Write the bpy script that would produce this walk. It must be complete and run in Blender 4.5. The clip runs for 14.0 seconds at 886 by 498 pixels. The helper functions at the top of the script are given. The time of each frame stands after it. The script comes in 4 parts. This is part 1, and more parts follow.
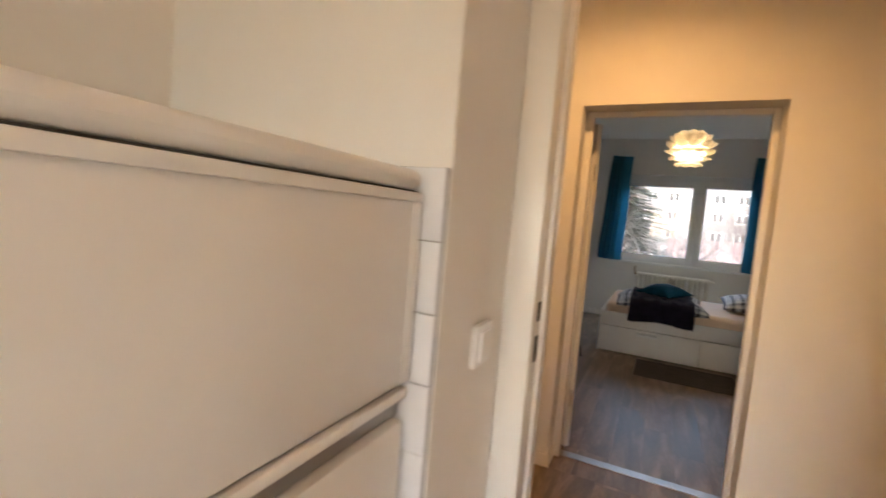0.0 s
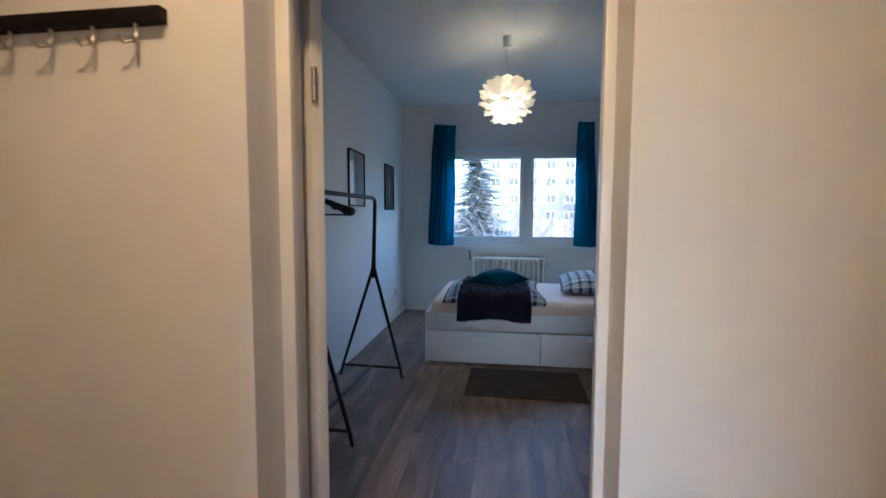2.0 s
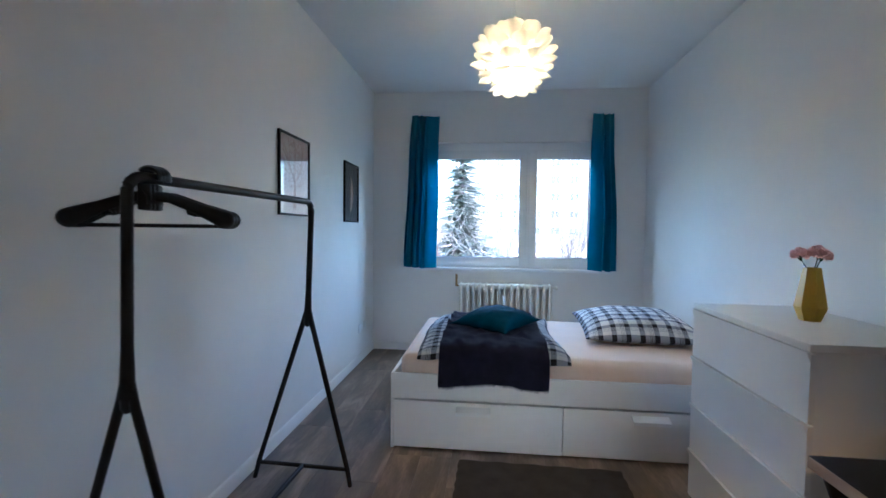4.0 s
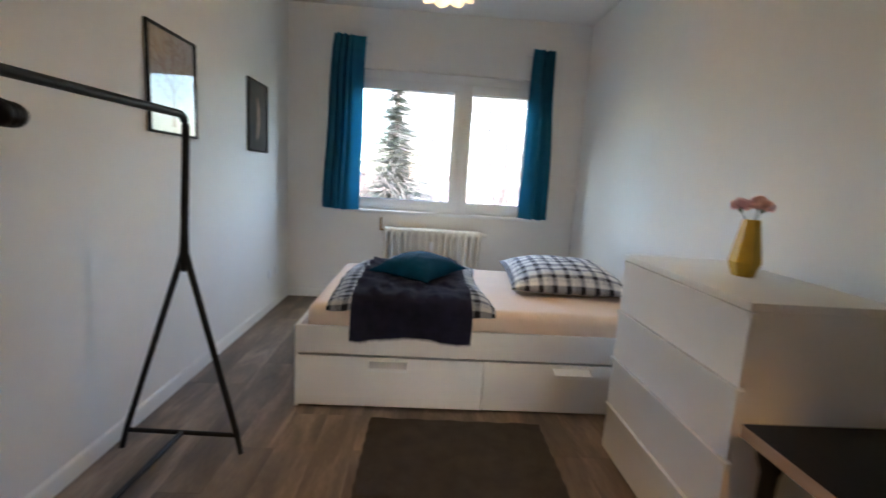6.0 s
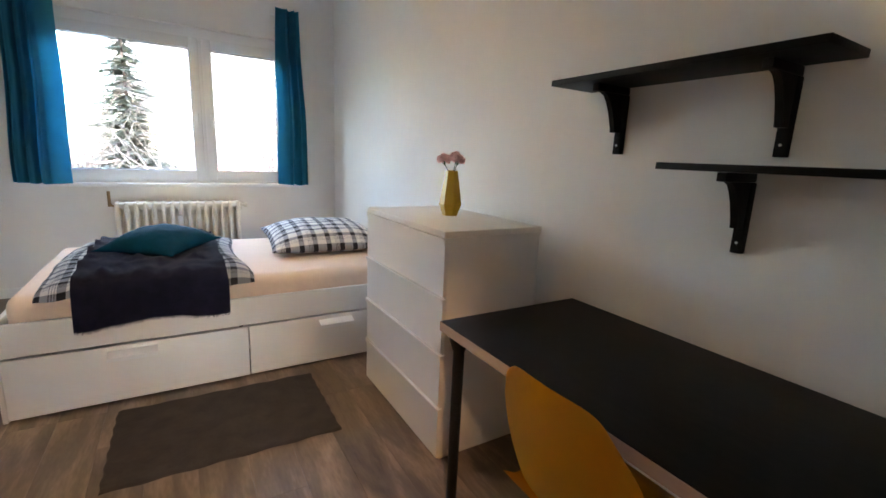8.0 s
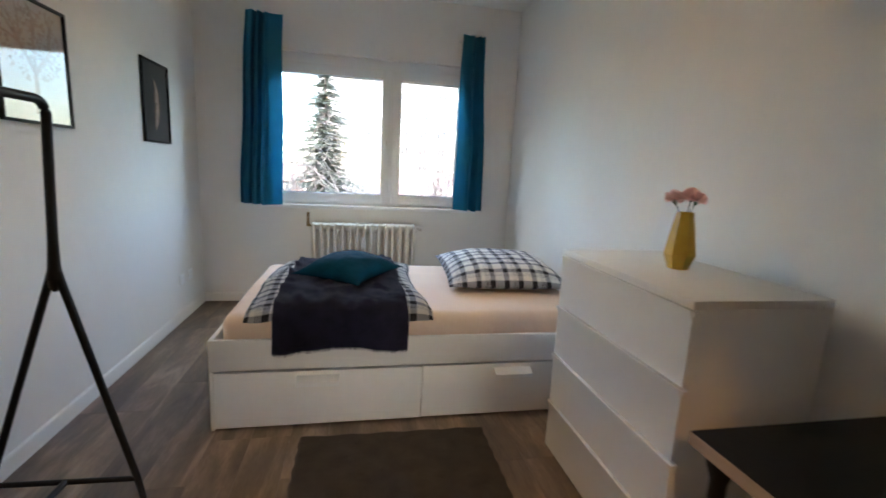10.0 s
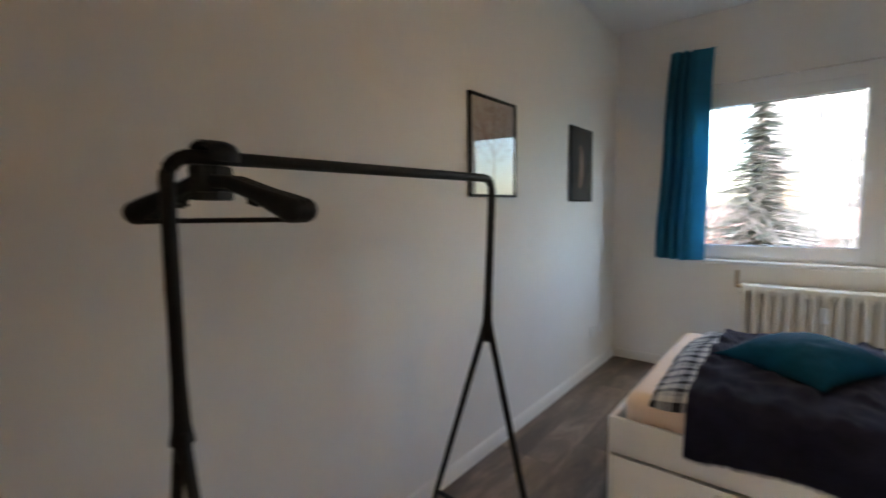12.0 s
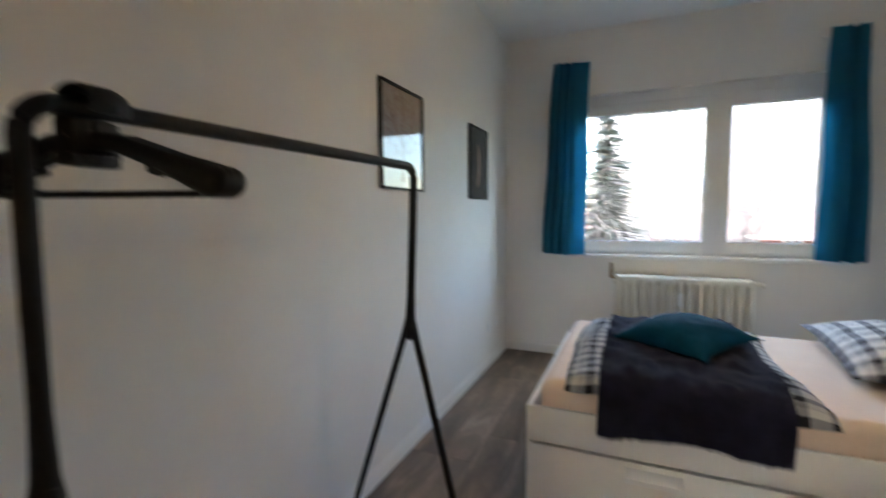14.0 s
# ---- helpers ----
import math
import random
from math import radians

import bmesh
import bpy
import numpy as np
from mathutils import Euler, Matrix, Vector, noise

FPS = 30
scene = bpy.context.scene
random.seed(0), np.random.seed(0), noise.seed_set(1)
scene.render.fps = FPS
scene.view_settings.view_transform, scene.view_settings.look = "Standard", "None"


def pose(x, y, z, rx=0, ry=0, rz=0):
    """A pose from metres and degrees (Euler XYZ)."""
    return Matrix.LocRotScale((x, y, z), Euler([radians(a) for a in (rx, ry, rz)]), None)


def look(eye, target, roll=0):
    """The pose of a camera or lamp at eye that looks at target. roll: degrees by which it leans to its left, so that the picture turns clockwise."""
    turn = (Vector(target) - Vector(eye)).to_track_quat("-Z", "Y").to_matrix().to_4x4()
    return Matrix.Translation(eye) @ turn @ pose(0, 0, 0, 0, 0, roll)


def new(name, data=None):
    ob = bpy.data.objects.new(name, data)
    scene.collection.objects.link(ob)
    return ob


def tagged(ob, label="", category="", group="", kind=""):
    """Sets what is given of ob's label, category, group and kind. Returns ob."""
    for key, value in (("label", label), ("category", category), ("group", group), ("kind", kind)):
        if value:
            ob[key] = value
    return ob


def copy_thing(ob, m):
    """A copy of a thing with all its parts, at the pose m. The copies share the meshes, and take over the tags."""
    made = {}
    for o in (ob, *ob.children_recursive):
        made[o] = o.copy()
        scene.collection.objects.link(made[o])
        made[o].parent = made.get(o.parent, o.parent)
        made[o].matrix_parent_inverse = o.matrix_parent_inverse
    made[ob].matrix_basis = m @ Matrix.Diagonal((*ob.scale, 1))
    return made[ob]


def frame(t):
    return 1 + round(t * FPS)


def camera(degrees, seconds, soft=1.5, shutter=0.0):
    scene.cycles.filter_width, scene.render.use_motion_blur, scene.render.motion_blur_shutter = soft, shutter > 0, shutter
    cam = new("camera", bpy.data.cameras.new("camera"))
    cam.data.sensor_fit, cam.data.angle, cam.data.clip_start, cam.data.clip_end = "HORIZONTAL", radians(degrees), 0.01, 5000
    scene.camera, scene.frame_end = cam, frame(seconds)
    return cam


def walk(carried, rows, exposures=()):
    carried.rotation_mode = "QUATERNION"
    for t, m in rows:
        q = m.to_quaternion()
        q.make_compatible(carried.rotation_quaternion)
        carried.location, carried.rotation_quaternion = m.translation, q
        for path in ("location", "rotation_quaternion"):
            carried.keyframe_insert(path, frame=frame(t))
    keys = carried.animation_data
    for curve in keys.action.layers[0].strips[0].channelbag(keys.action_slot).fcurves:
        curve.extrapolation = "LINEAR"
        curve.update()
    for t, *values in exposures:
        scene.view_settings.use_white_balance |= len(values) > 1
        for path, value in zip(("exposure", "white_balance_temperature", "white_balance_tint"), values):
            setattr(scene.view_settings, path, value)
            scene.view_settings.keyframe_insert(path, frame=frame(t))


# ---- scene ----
cam = camera(90.3, 14.0, 1.5, 0.4)
PATH = [
    (0, (0.045, 0.124, 1.406), (-0.822, 1.92, 1.251), 4.7),
    (0.3, (0.082, 0.324, 1.395), (-0.599, 2.198, 1.233), 3.4),
    (0.5, (0.119, 0.468, 1.388), (-0.485, 2.368, 1.233), 1.8),
    (0.8, (0.125, 0.748, 1.42), (-0.406, 2.668, 1.241), 1.6),
    (1, (0.157, 0.83, 1.351), (-0.288, 2.774, 1.194), 1.7),
    (1.2, (0.202, 0.937, 1.327), (-0.076, 2.913, 1.183), 2.0),
    (1.5, (0.233, 1.197, 1.317), (0.059, 3.184, 1.165), 1.8),
    (2, (0.247, 1.605, 1.332), (-0.029, 3.58, 1.18), 0.2),
    (2.5, (0.177, 1.952, 1.37), (-0.044, 3.936, 1.238), 1.1),
    (2.7, (0.162, 2.097, 1.37), (-0.034, 4.084, 1.249), 1.0),
    (3, (0.149, 2.294, 1.377), (-0.055, 4.281, 1.268), 0.7),
    (3.2, (0.144, 2.426, 1.356), (-0.081, 4.412, 1.274), 0.1),
    (5.3, (0.116, 3.22, 1.303), (-0.087, 5.206, 1.189), 2.6),
    (5.5, (0.126, 3.224, 1.275), (-0.087, 5.203, 1.081), 2.6),
    (6, (0.188, 3.192, 1.278), (0.291, 5.164, 0.963), 3.6),
    (6.5, (0.195, 3.086, 1.281), (0.688, 4.988, 0.906), 4.2),
    (7, (0.198, 2.957, 1.255), (1.009, 4.734, 0.827), 2.6),
    (7.2, (0.218, 2.911, 1.24), (1.148, 4.621, 0.783), 1.1),
    (9.3, (0.321, 3.197, 1.302), (1.355, 4.879, 0.982), 2.3),
    (9.5, (0.295, 3.232, 1.305), (1.105, 5.029, 0.966), 2.5),
    (10, (0.222, 3.354, 1.304), (0.61, 5.284, 0.954), 2.9),
    (10.5, (0.168, 3.527, 1.304), (0.38, 5.487, 0.964), 2.0),
    (11, (0.206, 3.679, 1.283), (0.248, 5.659, 1.001), 1.8),
    (11.5, (0.202, 3.722, 1.3), (-0.364, 5.63, 1.093), 1.3),
    (12, (0.155, 3.633, 1.349), (-1.108, 5.174, 1.173), -0.9),
    (12.5, (0.121, 3.586, 1.383), (-1.384, 4.894, 1.235), -3.4),
    (12.7, (0.125, 3.586, 1.406), (-1.392, 4.883, 1.287), -3.2),
    (13, (0.088, 3.562, 1.446), (-1.423, 4.873, 1.4), -0.9),
    (13.5, (-0.002, 3.541, 1.421), (-1.333, 5.034, 1.422), -0.2),
    (14, (-0.04, 3.632, 1.3), (-0.838, 5.458, 1.134), -0.5),
]
SKY, HALL_W, KITCHEN_W, BULB_W = 0.15, 9.5, 1.5, 0.75
HALL_RGB = (1.0, 0.53, 0.2)
EXPOSURES = [(0, 2.7, 7000, 10), (0.5, 2.7, 6500, 8), (1.0, 2.9, 4900, 5), (1.5, 3.0, 4900, 4), (2.0, 2.85, 4600, 4), (3.0, 3.25, 4300, 3), (5.5, 3.6, 6400, 6), (6.0, 3.6, 6500, 8), (7.0, 4.05, 6600, 9), (9.5, 4.1, 6600, 9), (10.0, 3.6, 6500, 7), (10.5, 3.55, 6500, 7), (11.0, 3.2, 6500, 7), (11.5, 2.95, 6500, 6), (12.0, 3.3, 6800, 9), (12.5, 3.95, 7000, 9), (13.5, 3.9, 6900, 8), (14.0, 3.45, 6500, 6)]
walk(cam, [(t, look(eye, target, roll)) for t, eye, target, roll in PATH], EXPOSURES)

# ---- world and lights ----
world = bpy.data.worlds.new("overcast")
scene.world = world
world.use_nodes = True
wn = world.node_tree
sky = wn.nodes.new("ShaderNodeTexSky")
sky.sky_type = "NISHITA"
sky.sun_disc = False
sky.sun_elevation, sky.sun_rotation = radians(32), radians(200)
sky.air_density, sky.dust_density, sky.ozone_density = 1.0, 1.6, 1.0
# an overcast sky is about three times as bright overhead as at the horizon
sky_co, sky_z, lift, sky_mul = (wn.nodes.new("ShaderNode" + k) for k in ("TexCoord", "SeparateXYZ", "MapRange", "VectorMath"))
lift.inputs[1].default_value, lift.inputs[2].default_value = 0.0, 1.0
lift.inputs[3].default_value, lift.inputs[4].default_value = 1.0, 3.0
sky_mul.operation = "MULTIPLY"
wn.links.new(sky_co.outputs["Generated"], sky_z.inputs[0])
wn.links.new(sky_z.outputs["Z"], lift.inputs[0])
wn.links.new(sky.outputs[0], sky_mul.inputs[0])
wn.links.new(lift.outputs[0], sky_mul.inputs[1])
wn.links.new(sky_mul.outputs[0], wn.nodes["Background"].inputs[0])
wn.nodes["Background"].inputs[1].default_value = SKY


def lamp(name, kind, where, watts, colour, size=0.06, target=None):
    data = bpy.data.lights.new(name, kind)
    data.energy, data.color = watts, colour
    if kind == "POINT":
        data.shadow_soft_size = size
    ob = new(name, data)
    ob.matrix_world = look(where, target) if target else Matrix.Translation(where)
    return ob


sun = lamp("sun", "SUN", (0, -20, 30), 0.5, (1, 0.95, 0.88), target=(6, 0, 11))
sun.data.angle = radians(14)
hall_light = lamp("hall_lamp_light", "SPOT", (-0.10, 1.82, 2.70), HALL_W, HALL_RGB, target=(-0.10, 1.821, 0))
hall_light.data.spot_size, hall_light.data.spot_blend, hall_light.data.shadow_soft_size = radians(164), 0.85, 0.07
# unseen strip lamp added under the lintel, stands in for skylight on the bed
sky_fill = lamp("window_sky_light", "AREA", (0.36, 7.875, 2.225), 2.4, (0.82, 0.92, 1.0), target=(0.36, 7.0, 1.3))
sky_fill.data.shape, sky_fill.data.size, sky_fill.data.size_y = "RECTANGLE", 1.8, 0.10
lamp("kitchen_lamp_light", "POINT", (0.55, -0.5, 2.70), KITCHEN_W, HALL_RGB, 0.10)
lamp("bulb_light", "POINT", (0.25, 5.44, 2.285), BULB_W, (1.0, 0.68, 0.38), 0.05)

# ---- materials ----


def mat(name, colour, rough=0.6, metal=0.0, vary=0.08, scale=6.0, bump=0.0, bscale=120.0, squash=(1, 1, 1), per_object=0.0, coat=0.0):
    """Principled with two scales of colour change and a fine relief."""
    m = bpy.data.materials.new(name)
    m.use_nodes = True
    nt = m.node_tree
    N, L = nt.nodes, nt.links
    b = N["Principled BSDF"]
    b.inputs["Roughness"].default_value, b.inputs["Metallic"].default_value = rough, metal
    b.inputs["Coat Weight"].default_value = coat
    co = N.new("ShaderNodeTexCoord")
    mp = N.new("ShaderNodeMapping")
    mp.inputs["Scale"].default_value = squash
    L.new(co.outputs["Object"], mp.inputs[0])
    big, fine = N.new("ShaderNodeTexNoise"), N.new("ShaderNodeTexNoise")
    big.inputs["Scale"].default_value, fine.inputs["Scale"].default_value = scale, scale * 9
    big.inputs["Detail"].default_value, fine.inputs["Detail"].default_value = 4, 3
    for n in (big, fine):
        L.new(mp.outputs[0], n.inputs["Vector"])
    mix = N.new("ShaderNodeMath")
    mix.operation = "MULTIPLY_ADD"
    mix.inputs[1].default_value = 0.4
    L.new(fine.outputs[0], mix.inputs[0])
    L.new(big.outputs[0], mix.inputs[2])
    value = N.new("ShaderNodeMapRange")
    value.inputs[1].default_value, value.inputs[2].default_value = 0.4, 1.0
    value.inputs[3].default_value, value.inputs[4].default_value = 1 - vary, 1 + vary
    L.new(mix.outputs[0], value.inputs[0])
    hsv = N.new("ShaderNodeHueSaturation")
    hsv.inputs["Color"].default_value = (*colour, 1)
    last = value.outputs[0]
    if per_object:
        info = N.new("ShaderNodeObjectInfo")
        r = N.new("ShaderNodeMapRange")
        r.inputs[3].default_value, r.inputs[4].default_value = 1 - per_object, 1 + per_object
        L.new(info.outputs["Random"], r.inputs[0])
        mul = N.new("ShaderNodeMath")
        mul.operation = "MULTIPLY"
        L.new(last, mul.inputs[0])
        L.new(r.outputs[0], mul.inputs[1])
        last = mul.outputs[0]
    L.new(last, hsv.inputs["Value"])
    L.new(hsv.outputs[0], b.inputs["Base Color"])
    if bump:
        bn = N.new("ShaderNodeTexNoise")
        bn.inputs["Scale"].default_value, bn.inputs["Detail"].default_value = bscale, 3
        L.new(mp.outputs[0], bn.inputs["Vector"])
        bp = N.new("ShaderNodeBump")
        bp.inputs["Strength"].default_value, bp.inputs["Distance"].default_value = bump, 0.01
        L.new(bn.outputs[0], bp.inputs["Height"])
        L.new(bp.outputs[0], b.inputs["Normal"])
    return m


def plank_material():
    """Grey-brown wood-look planks: streaks along y, each plank shifted."""
    m = mat("wood_plank", (0.2, 0.15, 0.115), 0.42)
    nt = m.node_tree
    N, L = nt.nodes, nt.links
    for n in list(N):
        if n.type not in ("BSDF_PRINCIPLED", "OUTPUT_MATERIAL"):
            N.remove(n)
    b = N["Principled BSDF"]
    geo, info = N.new("ShaderNodeNewGeometry"), N.new("ShaderNodeObjectInfo")
    shift = N.new("ShaderNodeVectorMath")
    shift.operation = "MULTIPLY_ADD"
    comb = N.new("ShaderNodeCombineXYZ")
    for i in range(3):
        L.new(info.outputs["Random"], comb.inputs[i])
    shift.inputs[1].default_value = (23, 41, 7)
    L.new(comb.outputs[0], shift.inputs[0])
    L.new(geo.outputs["Position"], shift.inputs[2])
    mp = N.new("ShaderNodeMapping")
    mp.inputs["Scale"].default_value = (1, 0.2, 1)
    L.new(shift.outputs[0], mp.inputs[0])
    a, c = N.new("ShaderNodeTexNoise"), N.new("ShaderNodeTexNoise")
    a.inputs["Scale"].default_value, a.inputs["Detail"].default_value, a.inputs["Distortion"].default_value = 7, 6, 1.0
    c.inputs["Scale"].default_value, c.inputs["Detail"].default_value = 95, 3
    for n in (a, c):
        L.new(mp.outputs[0], n.inputs["Vector"])
    ramp = N.new("ShaderNodeValToRGB")
    e = ramp.color_ramp.elements
    e[0].position, e[0].color = 0.30, (0.085, 0.058, 0.041, 1)
    e[1].position, e[1].color = 0.74, (0.33, 0.245, 0.18, 1)
    mid = e.new(0.5)
    mid.color = (0.16, 0.113, 0.08, 1)
    mix = N.new("ShaderNodeMath")
    mix.operation = "MULTIPLY_ADD"
    mix.inputs[1].default_value = 0.22
    L.new(c.outputs[0], mix.inputs[0])
    sub = N.new("ShaderNodeMath")
    sub.operation = "SUBTRACT"
    sub.inputs[1].default_value = 0.11
    L.new(a.outputs[0], sub.inputs[0])
    L.new(sub.outputs[0], mix.inputs[2])
    L.new(mix.outputs[0], ramp.inputs[0])
    hsv = N.new("ShaderNodeHueSaturation")
    r = N.new("ShaderNodeMapRange")
    r.inputs[3].default_value, r.inputs[4].default_value = 0.84, 1.16
    L.new(info.outputs["Random"], r.inputs[0])
    L.new(r.outputs[0], hsv.inputs["Value"])
    L.new(ramp.outputs[0], hsv.inputs["Color"])
    L.new(hsv.outputs[0], b.inputs["Base Color"])
    rr = N.new("ShaderNodeMapRange")
    rr.inputs[3].default_value, rr.inputs[4].default_value = 0.34, 0.52
    L.new(a.outputs[0], rr.inputs[0])
    L.new(rr.outputs[0], b.inputs["Roughness"])
    bp = N.new("ShaderNodeBump")
    bp.inputs["Strength"].default_value, bp.inputs["Distance"].default_value = 0.12, 0.004
    L.new(c.outputs[0], bp.inputs["Height"])
    L.new(bp.outputs[0], b.inputs["Normal"])
    return m


def plaid_material():
    """White cotton woven with crossing navy and grey stripes."""
    m = mat("plaid_cotton", (0.8, 0.8, 0.8), 0.9, bump=0.25, bscale=300)
    nt = m.node_tree
    N, L = nt.nodes, nt.links
    b = N["Principled BSDF"]
    co = N.new("ShaderNodeTexCoord")
    sep = N.new("ShaderNodeSeparateXYZ")
    L.new(co.outputs["UV"], sep.inputs[0])

    def stripe(axis, pitch, width, offset):
        d = N.new("ShaderNodeMath")
        d.operation = "MULTIPLY_ADD"
        d.inputs[1].default_value, d.inputs[2].default_value = 1 / pitch, offset
        L.new(sep.outputs[axis], d.inputs[0])
        f = N.new("ShaderNodeMath")
        f.operation = "FRACT"
        L.new(d.outputs[0], f.inputs[0])
        lt = N.new("ShaderNodeMath")
        lt.operation = "LESS_THAN"
        lt.inputs[1].default_value = width
        L.new(f.outputs[0], lt.inputs[0])
        return lt.outputs[0]

    def add(a, c, k):
        n = N.new("ShaderNodeMath")
        n.operation = "MULTIPLY_ADD"
        n.inputs[1].default_value = k
        L.new(a, n.inputs[0])
        if c is None:
            n.inputs[2].default_value = 0
        else:
            L.new(c, n.inputs[2])
        return n.outputs[0]

    total = None
    for axis in (0, 1):
        total = add(stripe(axis, 0.09, 0.36, 0.1), total, 0.45)
        for line in (0.60, 0.655, 0.71):
            total = add(stripe(axis, 0.18, 0.02, line), total, 0.34)
    ramp = N.new("ShaderNodeValToRGB")
    e = ramp.color_ramp.elements
    e[0].position, e[0].color = 0.0, (0.78, 0.77, 0.75, 1)
    e[1].position, e[1].color = 0.86, (0.014, 0.015, 0.024, 1)
    mid = e.new(0.45)
    mid.color = (0.33, 0.335, 0.375, 1)
    L.new(total, ramp.inputs[0])
    L.new(ramp.outputs[0], b.inputs["Base Color"])
    return m


def shade_material():
    """Thin white plastic that lets the bulb shine through."""
    m = bpy.data.materials.new("shade_plastic")
    m.use_nodes = True
    N, L = m.node_tree.nodes, m.node_tree.links
    b = N["Principled BSDF"]
    b.inputs["Base Color"].default_value = (0.82, 0.8, 0.76, 1)
    b.inputs["Roughness"].default_value = 0.45
    t = N.new("ShaderNodeBsdfTranslucent")
    t.inputs[0].default_value = (0.9, 0.85, 0.76, 1)
    mx = N.new("ShaderNodeMixShader")
    mx.inputs[0].default_value = 0.42
    L.new(b.outputs[0], mx.inputs[1])
    L.new(t.outputs[0], mx.inputs[2])
    L.new(mx.outputs[0], N["Material Output"].inputs[0])
    return m


def cloth_material(name, colour, through_part, rough=0.85):
    m = mat(name, colour, rough, vary=0.12, scale=9, bump=0.2, bscale=420)
    N, L = m.node_tree.nodes, m.node_tree.links
    t = N.new("ShaderNodeBsdfTranslucent")
    t.inputs[0].default_value = (*colour, 1)
    mx = N.new("ShaderNodeMixShader")
    mx.inputs[0].default_value = through_part
    L.new(N["Principled BSDF"].outputs[0], mx.inputs[1])
    L.new(t.outputs[0], mx.inputs[2])
    L.new(mx.outputs[0], N["Material Output"].inputs[0])
    return m


def glow_material(name, colour, strength):
    m = bpy.data.materials.new(name)
    m.use_nodes = True
    b = m.node_tree.nodes["Principled BSDF"]
    b.inputs["Emission Color"].default_value = (*colour, 1)
    b.inputs["Emission Strength"].default_value = strength
    return m


def glass_material():
    m = bpy.data.materials.new("window_glass")
    m.use_nodes = True
    N, L = m.node_tree.nodes, m.node_tree.links
    tr, gl, mx, fr = (N.new("ShaderNodeBsdf" + k) for k in ("Transparent", "Glossy")), None, N.new("ShaderNodeMixShader"), N.new("ShaderNodeFresnel")
    tr, gl = tr
    gl.inputs["Roughness"].default_value = 0.01
    fr.inputs[0].default_value = 1.45
    L.new(fr.outputs[0], mx.inputs[0])
    L.new(tr.outputs[0], mx.inputs[1])
    L.new(gl.outputs[0], mx.inputs[2])
    L.new(mx.outputs[0], N["Material Output"].inputs[0])
    return m


PAINT = mat("wall_paint", (0.80, 0.785, 0.76), 0.85, vary=0.03, scale=1.6, bump=0.07, bscale=190)
CEIL = mat("ceiling_paint", (0.82, 0.82, 0.81), 0.9, vary=0.03, scale=1.3, bump=0.06, bscale=170)
GLOSS = mat("white_lacquer", (0.78, 0.765, 0.735), 0.32, vary=0.025, scale=3, bump=0.02, bscale=60)
FOIL = mat("white_foil_board", (0.80, 0.79, 0.77), 0.42, vary=0.025, scale=4, bump=0.03, bscale=220)
PVC = mat("white_pvc", (0.82, 0.83, 0.84), 0.35, vary=0.02, scale=4)
PLANK = plank_material()
SLAB = mat("floor_underlay", (0.05, 0.04, 0.035), 0.8)
BLACK = mat("black_powder_coat", (0.012, 0.012, 0.013), 0.42, vary=0.15, scale=14, bump=0.05, bscale=500)
BLACKPL = mat("black_plastic", (0.013, 0.013, 0.014), 0.45, vary=0.15, scale=18)
for m in (BLACK, BLACKPL):
    m.node_tree.nodes["Principled BSDF"].inputs["Specular IOR Level"].default_value = 0.2
BLACKWOOD = mat("black_stained_board", (0.011, 0.009, 0.008), 0.5, vary=0.3, scale=5, bump=0.04, bscale=80, squash=(8, 1, 8))
BLACKWOOD.node_tree.nodes["Principled BSDF"].inputs["Specular IOR Level"].default_value = 0.12
EDGE = mat("brown_edge_band", (0.36, 0.25, 0.18), 0.5, vary=0.15, scale=5, squash=(6, 1, 6))
STEEL = mat("brushed_steel", (0.62, 0.60, 0.57), 0.28, 1.0, vary=0.06, scale=20)
GREYMETAL = mat("grey_aluminium", (0.42, 0.42, 0.43), 0.38, 1.0, vary=0.1, scale=14)
DARKGAP = mat("dark_rebate", (0.02, 0.02, 0.02), 0.7)
# window seals, and the painted shade line below the fridge lid
SEAL_AND_GAP = mat("dark_seal_and_gap_shade", (0.05, 0.05, 0.05), 0.8)
TEAL = cloth_material("teal_curtain_cloth", (0.026, 0.25, 0.40), 0.2)
TEALV = mat("teal_velvet", (0.002, 0.036, 0.070), 0.75, vary=0.3, scale=9, bump=0.2, bscale=200)
TEALV.node_tree.nodes["Principled BSDF"].inputs["Specular IOR Level"].default_value = 0.05
NAVY = mat("navy_wool", (0.023, 0.022, 0.05), 0.95, vary=0.35, scale=12, bump=0.6, bscale=260)
NAVY.node_tree.nodes["Principled BSDF"].inputs["Sheen Weight"].default_value = 0.12
NAVY.node_tree.nodes["Principled BSDF"].inputs["Specular IOR Level"].default_value = 0.2
SHEET = mat("cream_sheet", (0.80, 0.63, 0.51), 0.9, vary=0.05, scale=5, bump=0.3, bscale=18)
PLAID = plaid_material()
RUGM = mat("brown_rug_pile", (0.052, 0.039, 0.032), 1.0, vary=0.3, scale=10, bump=0.9, bscale=380)
MUSTARD = mat("mustard_ceramic", (0.50, 0.31, 0.02), 0.3, vary=0.12, scale=12)
PINK = cloth_material("pink_petals", (0.9, 0.60, 0.58), 0.4)
STEM = mat("dark_green_stem", (0.03, 0.06, 0.02), 0.7)
YELLOW = mat("yellow_plastic", (0.72, 0.33, 0.012), 0.42, vary=0.06, scale=6, bump=0.03, bscale=300)
RADI = mat("cream_radiator_enamel", (0.74, 0.71, 0.64), 0.4, vary=0.05, scale=9)
BRASS = mat("aged_brass", (0.32, 0.22, 0.12), 0.45, 0.7, vary=0.25, scale=30)
SHADE = shade_material()
GLASS = glass_material()
